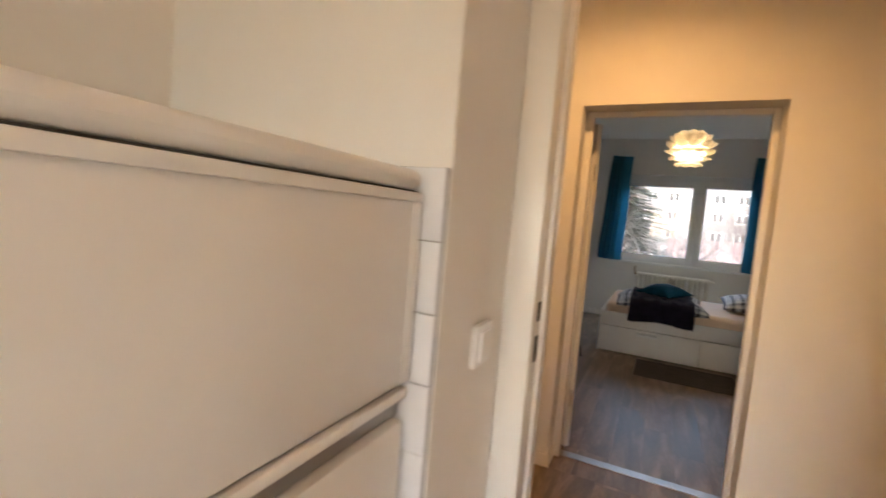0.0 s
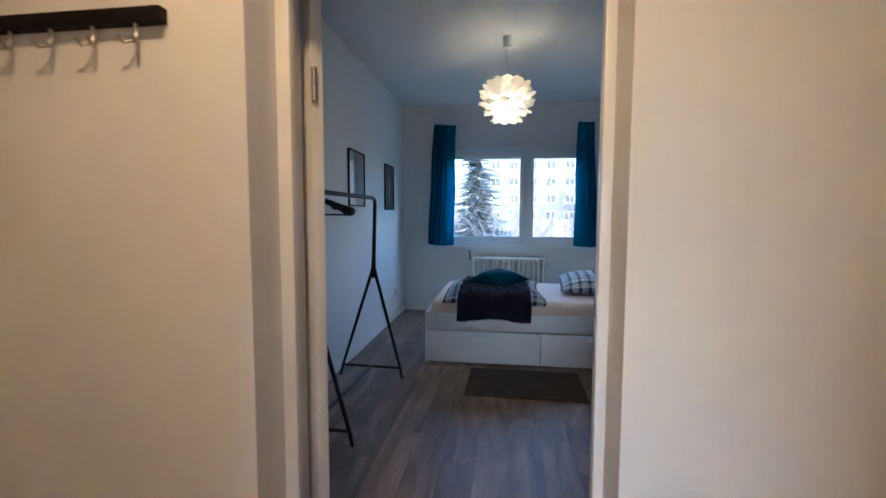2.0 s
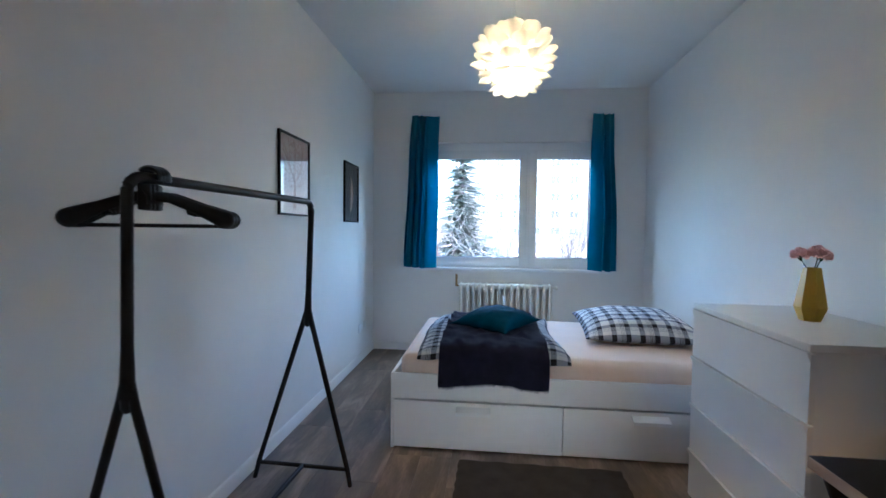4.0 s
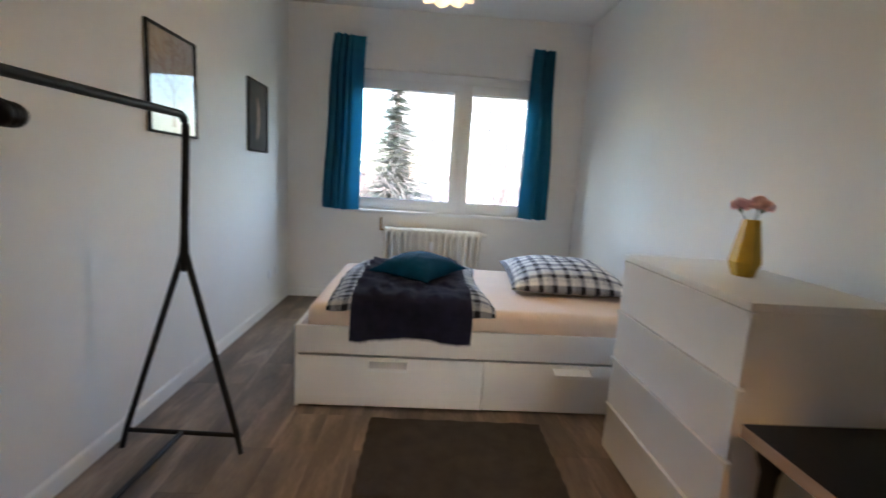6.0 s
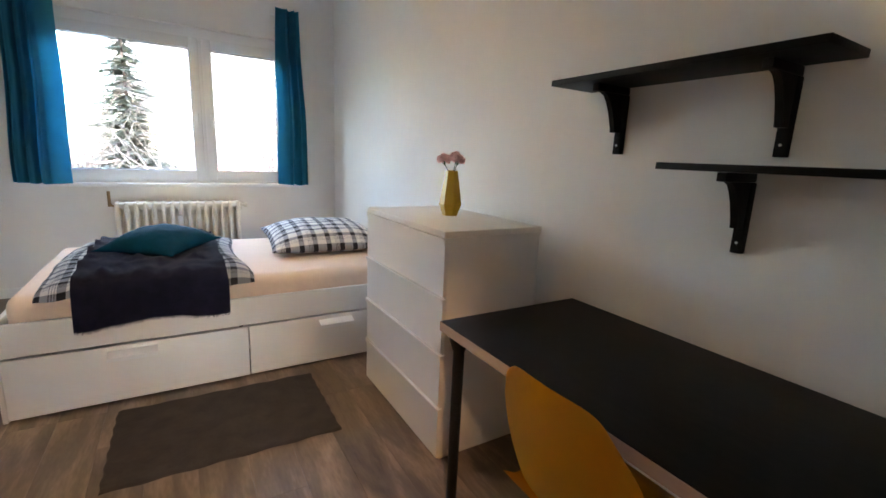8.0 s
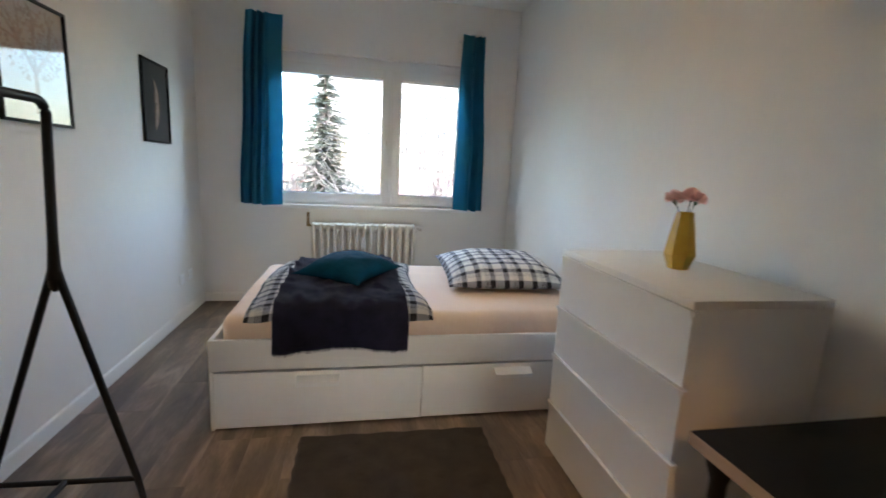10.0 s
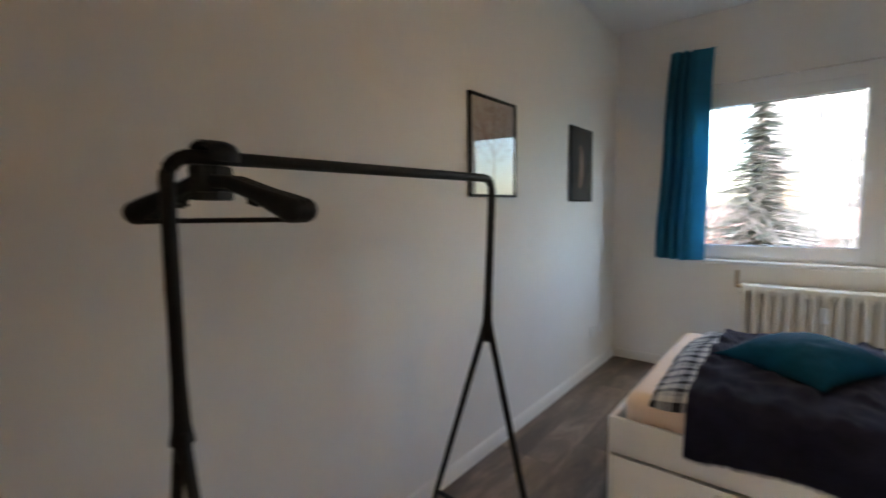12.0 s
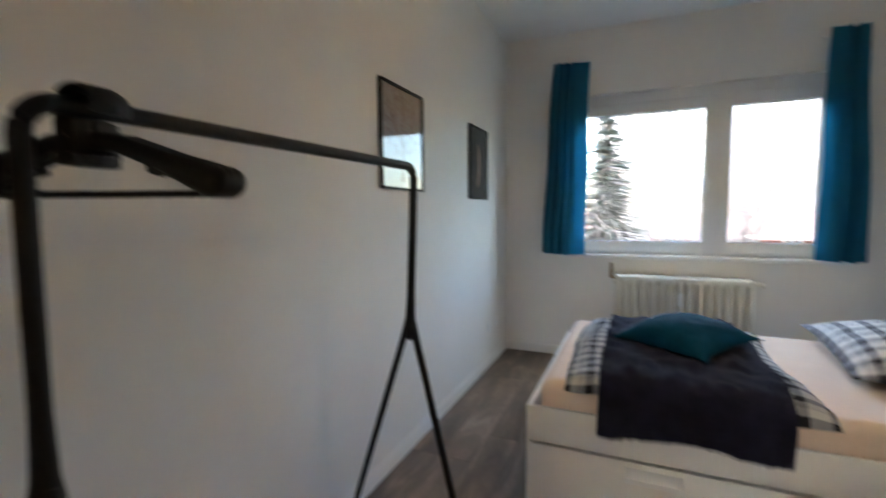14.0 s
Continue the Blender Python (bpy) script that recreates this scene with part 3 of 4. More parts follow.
def bed():
    b = thing("bed", (-0.455, 5.475, 0), "white storage bed with two drawers in front", "bed")
    L, D = 2.06, 1.27
    part("front_rail", boxes(((0, 0, 0.308), (L, 0.022, 0.462)), bevel=0.002), FOIL, b)
    part("side_board", boxes(((0, 0.023, 0.0), (0.022, D, 0.462)), bevel=0.002), FOIL, b)
    part("side_board", boxes(((L - 0.022, 0.023, 0.0), (L, D, 0.462)), bevel=0.002), FOIL, b)
    part("rear_rail", boxes(((0.023, D - 0.022, 0.0), (L - 0.023, D, 0.462)), bevel=0.002), FOIL, b)
    part("front_post", boxes(((0, 0.0, 0.0), (0.018, 0.022, 0.305)), bevel=0.0015), FOIL, b)
    part("slat_base", boxes(((0.023, 0.03, 0.34), (L - 0.023, D - 0.03, 0.37))), FOIL, b)
    for x0, x1, h in ((0.021, 1.026, 0.40), (1.031, 2.055, 1.413)):
        tilt = 0.004 if x0 < 0.5 else 0.0
        d = part("drawer", boxes(((x0, -tilt, 0.012), (x1, 0.019, 0.2965)), bevel=0.002), FOIL, b)
        part("drawer_box", boxes(((x0 + 0.03, 0.02, 0.04), (x1 - 0.03, 0.6, 0.24))), FOIL, d)
        hb = bmesh.new()
        prof = [(-0.001, 0.276), (-0.006, 0.276), (-0.052, 0.258), (-0.052, 0.238), (-0.048, 0.238), (-0.048, 0.254), (-0.0045, 0.270), (-0.001, 0.270)]
        ends = [[hb.verts.new((x, q - tilt, z)) for q, z in prof] for x in (h, h + 0.205)]
        for k in range(len(prof)):
            m = (k + 1) % len(prof)
            hb.faces.new((ends[0][k], ends[0][m], ends[1][m], ends[1][k]))
        hb.faces.new(ends[0])
        hb.faces.new(ends[1][::-1])
        part("handle", hb, PVC, d, "white bent metal handle")


bed()


def mattress():
    bm = bmesh.new()
    bx(bm, (0, 0, 0), (1.97, 1.19, 0.2), 0.055, 5)
    bmesh.ops.subdivide_edges(bm, edges=[e for e in bm.edges if e.calc_length() > 0.3], cuts=14, use_grid_fill=True)
    for v in bm.verts:
        v.co.z += 0.010 * noise.noise(v.co * 2.3) * (v.co.z > 0.1)
        v.co.y += 0.006 * noise.noise(v.co * 5 + Vector((7, 0, 0)))
    ob = solid("mattress", bm, SHEET, "thick mattress in a cream fitted sheet", "mattress", smooth=70)
    ob.matrix_world = pose(-0.405, 5.508, 0.371)


mattress()


def duvet():
    """A folded duvet lying across the foot half of the bed."""
    x0, x1, y0, y1 = -0.31, 0.60, 5.465, 6.70

    def fn(u, v):
        s = 2 * v
        y = y0 + (y1 - y0) * v
        edge = min(u, 1 - u) * (x1 - x0)
        front = (y - y0)
        puff = 0.052 * (1 - math.exp(-edge / 0.05)) * (1 - math.exp(-front / 0.04)) * (1 - math.exp(-(y1 - y) / 0.05))
        n = noise.noise(Vector((u * 3, v * 4, 1.7)))
        n2 = noise.noise(Vector((u * 9, v * 10, 4.2)))
        x = x0 + (x1 - x0) * u + 0.02 * n + 0.018 * math.sin(7 * v + 1)
        z = 0.574 + puff + 0.02 * n * (edge > 0.02) + 0.010 * n2 - 0.022 * math.exp(-front / 0.025)
        return (x, y + 0.012 * math.sin(9 * u), z, u * (x1 - x0), v * (y1 - y0))

    solid("duvet", sheet(fn, 60, 70, 0.016), PLAID, "folded navy and white checked duvet across the bed", "duvet", smooth=80)


duvet()


def throw():
    t = thing("throw_blanket", (0.16, 5.44, 0), "dark navy fringed throw hanging over the bed's front", "blanket")
    w = 0.635
    # line over the duvet, round its front edge and down before the rail
    rail = [(6.52, 0.648), (6.2, 0.652), (5.9, 0.652), (5.65, 0.648), (5.53, 0.644), (5.476, 0.632), (5.445, 0.60), (5.44, 0.56), (5.450, 0.48), (5.460, 0.412)]
    lens = [0.0]
    for a, b in zip(rail, rail[1:]):
        lens.append(lens[-1] + math.hypot(b[0] - a[0], b[1] - a[1]))

    def at(v):
        d = v * lens[-1]
        for k in range(len(rail) - 1):
            if d <= lens[k + 1] + 1e-9:
                f = (d - lens[k]) / (lens[k + 1] - lens[k])
                return [rail[k][i] + f * (rail[k + 1][i] - rail[k][i]) for i in (0, 1)]

    def fn(u, v):
        y, z = at(v)
        n = noise.noise(Vector((u * 4, v * 5, 9.1)))
        n2 = noise.noise(Vector((u * 14, v * 16, 3.3)))
        crease = max(0.0, noise.noise(Vector((u * 6 + v * 5, v * 12 - u * 4, 6.6)))) ** 1.5
        hang = max(0.0, (v - 0.80) / 0.2)
        wav = 0.012 * hang * math.sin(u * 9 + 1.1)
        return ((u - 0.5) * (w + 0.02 * hang) + 0.012 * n, y - 5.44 - abs(wav) - 0.007 * abs(n2) * hang, z + (0.009 * n + 0.013 * n2 + 0.011 + 0.055 * crease) * (1 - hang) - 0.013 * hang * math.sin(u * 7.5 + 0.9) + 0.006 * hang * n2)

    part("cloth", sheet(fn, 70, 80, 0.006), NAVY, t, smooth=80)
    fr = bmesh.new()
    rnd = random.Random(5)
    for i in range(130):
        u = (i + rnd.random()) / 130
        x, y, z = fn(u, 1.0)[:3]
        ln = rnd.uniform(0.004, 0.014)
        tube(fr, [(x, y - 0.001, z + 0.004), (x + rnd.uniform(-0.006, 0.006), y - 0.003, z - ln)], [0.0022, 0.001], 4)
    part("fringe", fr, NAVY, t, "short frayed fringe")


throw()


def pillow_mesh(w, d, h, pinch=0.09, seed=0, n=36, shape=0.7, under=0.55, power=4.0):
    """A stuffed square: two bulged sheets that meet in a seam with pulled-in sides."""
    bm = bmesh.new()
    uvl = bm.loops.layers.uv.new("UVMap")
    rows = {}
    for s in (1, -1):
        for i in range(n + 1):
            for j in range(n + 1):
                a, b = 2 * i / n - 1, 2 * j / n - 1
                rim = i in (0, n) or j in (0, n)
                if rim and s == -1:
                    continue
                px = a * (1 - pinch * (1 - b * b) * abs(a) ** 3) * w / 2
                py = b * (1 - pinch * (1 - a * a) * abs(b) ** 3) * d / 2
                k = max(0.0, (1 - abs(a) ** power) * (1 - abs(b) ** power)) ** shape
                cr = noise.noise(Vector((a * 2.2 + seed, b * 2.2, s))) * 0.1 + noise.noise(Vector((a * 6 + seed, b * 6, s))) * 0.05
                z = s * h / 2 * k * (1 + cr) * (1.0 if s > 0 else under)
                rows[s, i, j] = bm.verts.new((px, py, z))
                if rim:
                    rows[-1, i, j] = rows[1, i, j]
    for s in (1, -1):
        for i in range(n):
            for j in range(n):
                q = [(i, j), (i + 1, j), (i + 1, j + 1), (i, j + 1)]
                f = bm.faces.new([rows[s, a, b] for a, b in (q if s > 0 else q[::-1])])
                for lo, (a, b) in zip(f.loops, q if s > 0 else q[::-1]):
                    lo[uvl].uv = (a / n * w, b / n * d)
    return bm


cushion = solid("cushion", pillow_mesh(0.475, 0.475, 0.225, 0.17, 2, shape=0.66, under=0.38, power=2.0), TEALV, "plump teal velvet cushion on the navy throw", "cushion", smooth=180)
cushion.matrix_world = pose(0.185, 5.99, 0.69, 3, 0, -36)
pillow = solid("pillow", pillow_mesh(0.80, 0.78, 0.24, 0.05, 11, power=3.0), PLAID, "large navy and white checked pillow on the bed", "pillow", smooth=180)
pillow.matrix_world = pose(1.20, 6.24, 0.635, 3, 0, -3)

rug = thing("rug", (0.42, 5.07, 0), "dark brown short-pile rug before the bed", "rug", turn=-0.7)


def rug_sheet(u, v):
    n = noise.noise(Vector((u * 60, v * 40, 0.5)))
    e = min(u, 1 - u, v, 1 - v)
    return ((u - 0.5) * 0.905 + 0.003 * math.sin(40 * v), (v - 0.5) * 0.60 + 0.004 * math.sin(31 * u), 0.009 + 0.0015 * n if e > 0.001 else 0.001)


part("mat", sheet(rug_sheet, 90, 60), RUGM, rug, smooth=80)

# ---- clothes rack and hangers ----


def clothes_rack():
    r = thing("clothes_rack", (-0.83, 4.55, 0), "black tubular clothes rack with A-shaped legs", "clothes rack", turn=-2.1)
    half = 0.572
    bar = bmesh.new()
    pts = [(0, -half, 1.16)]
    for k in range(7):
        a = k / 6 * math.pi / 2
        pts.append((0, -half + 0.05 * (1 - math.cos(a)), 1.42 + 0.05 * math.sin(a)))
    for k in range(7):
        a = math.pi / 2 - k / 6 * math.pi / 2
        pts.append((0, half - 0.05 * (1 - math.cos(a)), 1.42 + 0.05 * math.sin(a)))
    pts.append((0, half, 1.16))
    tube(bar, pts, 0.0155, 14)
    part("hanging_bar", bar, BLACK, r)
    for s in (-1, 1):
        y = s * half
        post = bmesh.new()
        tube(post, [(0, y, 1.42), (0, y, 1.0), (0, y, 0.90), (0, y, 0.86)], [0.0152, 0.0158, 0.0195, 0.026], 14)
        part("post", post, BLACK, r)
        for sx in (-1, 1):
            leg = bmesh.new()
            tube(leg, [(sx * 0.012, y, 0.885), (sx * 0.022, y, 0.84), (sx * 0.245, y, 0.09), (sx * 0.265, y, 0.0)], [0.012, 0.0135, 0.0125, 0.0115], 12)
            lg = part("leg", leg, BLACK, r)
        web = bmesh.new()
        tube(web, [(0, y, 0.88), (0, y, 0.83), (0, y, 0.815)], [0.022, 0.018, 0.008], 12)
        part("leg_joint", web, BLACK, r)
        cross = bmesh.new()
        tube(cross, [(-0.245, y, 0.085), (0.245, y, 0.085)], 0.0105, 10)
        part("foot_bar", cross, BLACK, r)
    low = bmesh.new()
    tube(low, [(0, -half, 0.085), (0, half, 0.085)], 0.0125, 12)
    part("floor_bar", low, BLACK, r)
    # the legs lean in a little towards the floor
    for ob in r.children:
        for v in ob.data.vertices:
            k = max(0.0, 1 - v.co.z / 1.42)
            v.co.y += k * (-0.005 - 0.065 * (v.co.y + half) / (2 * half))
            v.co.x -= 0.022 * k


clothes_rack()


def hanger():
    """A broad plastic coat hanger; its origin is the bar's centre line."""
    h = thing("coat_hanger", (-0.85, 4.06, 1.47), "broad black plastic coat hanger on the rack", "hanger", "hangers on the clothes rack")
    hook = bmesh.new()
    pts = []
    for k in range(13):
        a = radians(-25 + k * 205 / 12)
        pts.append((0.026 * math.cos(a), 0, 0.004 + 0.026 * math.sin(a)))
    pts += [(-0.022, 0, -0.03), (-0.004, 0, -0.05), (0, 0, -0.075)]
    tube(hook, pts, [0.0085] * 13 + [0.009, 0.010, 0.011], 8)
    for v in hook.verts:
        v.co.y *= 3.3
    bx(hook, (-0.028, -0.030, -0.092), (0.006, 0.030, -0.016), 0.006)
    part("hook", hook, BLACKPL, h)
    body = bmesh.new()
    for s in (-1, 1):
        tube(body, [(0, 0, -0.078), (s * 0.05, 0, -0.082), (s * 0.13, 0, -0.118), (s * 0.18, 0, -0.142), (s * 0.205, 0, -0.155)], [0.020, 0.018, 0.021, 0.029, 0.032], 10)
        lobe = bmesh.ops.create_uvsphere(body, u_segments=14, v_segments=10, radius=0.033)["verts"]
        bmesh.ops.translate(body, verts=lobe, vec=(s * 0.208, 0, -0.157))
        tube(body, [(s * 0.105, 0, -0.105), (s * 0.108, 0, -0.135), (s * 0.126, 0, -0.143)], [0.012, 0.010, 0.006], 8)
    for v in body.verts:
        v.co.y *= 0.75
    for v in body.verts:
        v.co.x, v.co.z = v.co.x * 0.92, v.co.z * 0.83 + 0.014
    part("shoulder", body, BLACKPL, h)
    bar = bmesh.new()
    tube(bar, [(-0.18, 0, -0.136), (0.18, 0, -0.136)], 0.0055, 8)
    part("trouser_bar", bar, BLACKPL, h)
    return h


first = hanger()
first.matrix_world = pose(-0.848, 4.06, 1.47, 0, 0, 28)
for dy, rz in ((0.015, 28.1), (0.030, 28.2)):
    copy_thing(first, pose(-0.848, 4.06 + dy, 1.47, 0, 0, rz))

# ---- pictures on the wall ----


def picture(y0, y1, z0, z1, label, art):
    p = thing("picture", (X0, (y0 + y1) / 2, z0), label, "picture", "pictures on the bedroom wall")
    w, h, f = (y1 - y0) / 2, z1 - z0, 0.013
    part("frame", boxes(((0.001, -w, 0), (0.018, -w + f, h)), ((0.001, w - f, 0), (0.018, w, h)), ((0.001, -w + f, 0), (0.018, w - f, f)), ((0.001, -w + f, h - f), (0.018, w - f, h)), bevel=0.0015), BLACKWOOD, p)
    art(p, w - f, f, h - f)
    g = part("glass", sheet(lambda u, v: (0.0125, (w - f) * (2 * u - 1), f + (h - 2 * f) * v), 1, 1), GLASS, p, "reflecting picture glass", 0)
    g.visible_shadow = False


def flat_poly(bm, pts, x):
    bm.faces.new([bm.verts.new((x, a, b)) for a, b in pts])


def tree_print(p, w, z0, z1):
    part("print", boxes(((0.002, -w, z0), (0.005, w, z1))), PAPER, p, "pale print paper", 0)
    bm = bmesh.new()
    rnd = random.Random(12)

    def limb(y, z, a, ln, r, depth):
        y2, z2 = max(-w + 0.012, min(w - 0.012, y + ln * math.sin(a))), min(z1 - 0.012, z + ln * math.cos(a))
        nx, nz = math.cos(a), -math.sin(a)
        flat_poly(bm, [(y - nx * r, z - nz * r), (y + nx * r, z + nz * r), (y2 + nx * r * 0.6, z2 + nz * r * 0.6), (y2 - nx * r * 0.6, z2 - nz * r * 0.6)], 0.0065 + 0.0001 * depth)
        if depth < 6 and z2 < z1 - 0.06 and abs(y2) < w - 0.05:
            for k in range(2 if depth else 4):
                limb(y2, z2, a + rnd.uniform(-0.75, 0.75), ln * rnd.uniform(0.62, 0.85), r * 0.58, depth + 1)
        elif abs(y2) < w - 0.015 and z2 < z1 - 0.015:
            s = rnd.uniform(0.004, 0.011)
            flat_poly(bm, [(y2 + s * math.cos(t * 1.05), z2 + s * math.sin(t * 1.05)) for t in range(6)], 0.0075)

    limb(0, z0 + 0.03, 0.03, 0.17, 0.02, 0)
    for i in range(420):
        a, q = rnd.uniform(0, 6.283), math.sqrt(rnd.random())
        y, z = q * (w - 0.02) * math.cos(a), z0 + 0.31 + 0.15 * q * math.sin(a)
        s = rnd.uniform(0.003, 0.010)
        flat_poly(bm, [(y + s * rnd.uniform(0.6, 1) * math.cos(k * 1.05), z + s * rnd.uniform(0.6, 1) * math.sin(k * 1.05)) for k in range(6)], 0.0076 + 0.000004 * i)
    part("printed_tree", bm, SEPIA, p, "brown printed tree", 0)


def wisp_print(p, w, z0, z1):
    part("print", boxes(((0.002, -w, z0), (0.005, w, z1))), INK, p, "black print paper", 0)
    for mtl, k, x in ((WISP, 1.0, 0.0062), (WISP2, 0.45, 0.0070)):
        bm = bmesh.new()
        rnd = random.Random(4)
        for i in range(26):
            t = i / 25
            z = z0 + 0.09 + t * 0.30
            y = 0.03 * math.sin(3.1 * t) - 0.01 + rnd.uniform(-0.012, 0.012)
            r = k * (0.046 * math.sin(math.pi * (0.1 + 0.85 * t)) + 0.006)
            flat_poly(bm, [(y + r * math.cos(q * 0.7) * rnd.uniform(0.6, 1), z + 0.02 * math.sin(q * 0.7) * rnd.uniform(0.6, 1)) for q in range(9)], x + 0.00008 * i)
        part("printed_figure", bm, mtl, p, "rust-brown printed wisp of smoke", 0)


picture(5.437, 5.888, 1.415, 1.934, "framed brown tree print behind reflecting glass", tree_print)
picture(6.645, 7.055, 1.396, 1.934, "dark framed print with a rust-brown wisp", wisp_print)


def socket(name, where, axis, label):
    s = thing(name, where, label, "socket")
    bm = boxes(((0, -0.04, -0.04), (0.010, 0.04, 0.04)), bevel=0.004)
    part("cover", bm, PVC, s)
    d = bmesh.new()
    lathe(d, [(0.021, 0.0), (0.021, 0.0115), (0.018, 0.0115), (0.016, 0.006)], 20)
    bmesh.ops.rotate(d, verts=d.verts, matrix=Matrix.Rotation(math.pi / 2, 3, "Y"))
    part("insert", d, PVC, s)
    s.matrix_world = pose(*where, 0, 0, axis)


socket("wall_socket", (X0, 7.14, 0.335), 0, "white wall socket low on the bedroom wall")
socket("wall_socket", (X0, 7.33, 0.335), 0, "white wall socket low near the room corner")

# ---- pendant lamp ----


def pendant():
    p = thing("pendant_lamp", (0.25, 5.44, 2.285), "glowing pendant lamp of overlapping white plastic petals", "lamp")
    cup = bmesh.new()
    lathe(cup, [(0.034, 0.44), (0.037, 0.445), (0.041, 0.533), (0.041, 0.5345)], 24)
    part("ceiling_cup", cup, PVC, p, "white ceiling cup")
    part("cord", tube(bmesh.new(), [(0, 0, 0.19), (0, 0, 0.445)], 0.003, 6), PVC, p)
    soc = bmesh.new()
    lathe(soc, [(0.02, 0.05), (0.022, 0.12), (0.018, 0.2)], 16)
    part("bulb_holder", soc, PVC, p)
    bulb = bmesh.new()
    bmesh.ops.create_uvsphere(bulb, u_segments=16, v_segments=10, radius=0.035)
    bo = part("bulb", bulb, glow_material("bulb_glass", (1.0, 0.75, 0.45), 14), p, "lit bulb")
    bo.visible_shadow = False
    # rings of petals: polar angle and radius of the foot, lean above level, count, width, length, twist
    for th0, r0, lean, n, w, ln, off in ((50, 0.15, 66, 8, 0.118, 0.10, 0.0), (66, 0.165, 36, 9, 0.122, 0.10, 0.5), (84, 0.172, 18, 9, 0.124, 0.095, 0.0), (103, 0.168, 0, 9, 0.12, 0.09, 0.5), (122, 0.157, -25, 9, 0.11, 0.08, 0.0), (140, 0.145, -50, 9, 0.092, 0.07, 0.5)):
        th, el = radians(th0), radians(lean)

        def fn(u, v):
            s = (u - 0.5) * 2
            prof = math.sqrt(max(0.0, 1 - (max(0.0, v - 0.35) / 0.65) ** 2.2)) * (0.8 + 0.2 * min(1, v / 0.4))
            base = Vector((r0 * math.sin(th), r0 * math.cos(th)))
            bend = el + (0.35 if lean > -50 else 0.1) * v
            q = base + Vector((math.cos(bend), math.sin(bend))) * ln * v
            side = s * prof
            dip = 0.03 * side * side
            return (q.x - dip * math.sin(th), side * w / 2, q.y + (dip if lean < 60 and lean > -50 else 0) * 0.8)

        me = finish(sheet(fn, 8, 8), "petal", SHADE, 80)
        for k in range(n):
            ob = new("petal", me)
            ob.parent = p
            ob.matrix_basis = pose(0, 0, 0, 0, 0, 360 * (k + off) / n)
    # globe added to steer the bulb's light: closed above, open below
    core = bmesh.new()
    bmesh.ops.create_uvsphere(core, u_segments=20, v_segments=14, radius=0.15)
    bmesh.ops.delete(core, geom=[f for f in core.faces if f.calc_center_median().z < -0.085], context="FACES")
    part("inner_globe", core, SHADE, p, "added white inner globe, open below to throw light down")


pendant()

# ---- chest of drawers, vase ----


def chest():
    c = thing("chest_of_drawers", (1.15, 4.378, 0), "white chest with four plain handleless drawers", "chest of drawers")
    W, D, Z = 0.80, 0.485, 0.982
    part("top", boxes(((-0.004, -0.004, Z - 0.026), (D, W + 0.004, Z)), bevel=0.003), FOIL, c)
    part("side_panel", boxes(((0.016, 0, 0), (D - 0.004, 0.02, Z - 0.027)), bevel=0.002), FOIL, c)
    part("side_panel", boxes(((0.016, W - 0.02, 0), (D - 0.004, W, Z - 0.027)), bevel=0.002), FOIL, c)
    part("back_panel", boxes(((D - 0.012, 0.021, 0.02), (D - 0.006, W - 0.021, Z - 0.028))), FOIL, c)
    part("plinth", boxes(((0.035, 0.021, 0), (0.05, W - 0.021, 0.03))), FOIL, c)
    for k in range(4):
        z0 = 0.012 + k * 0.2365
        z1 = z0 + 0.2315
        bm = bmesh.new()
        prof = [(0.0, z0), (0.017, z0), (0.017, z1 - 0.022), (0.003, z1), (-0.009, z1), (-0.009, z1 - 0.010), (0.0, z1 - 0.028)]
        a = [bm.verts.new((x, -0.002, z)) for x, z in prof]
        b = [bm.verts.new((x, W + 0.002, z)) for x, z in prof]
        for i in range(len(prof)):
            j = (i + 1) % len(prof)
            bm.faces.new((a[i], a[j], b[j], b[i]))
        bm.faces.new(a[::-1])
        bm.faces.new(b)
        for q in (-0.011, W + 0.003):
            bx(bm, (-0.006, q, z1 - 0.016), (0.016, q + 0.008, z1 - 0.002))
        d = part("drawer", bm, FOIL, c, smooth=30)
        part("drawer_box", boxes(((0.02, 0.03, z0 + 0.02), (0.42, W - 0.03, z1 - 0.04))), FOIL, d)


chest()

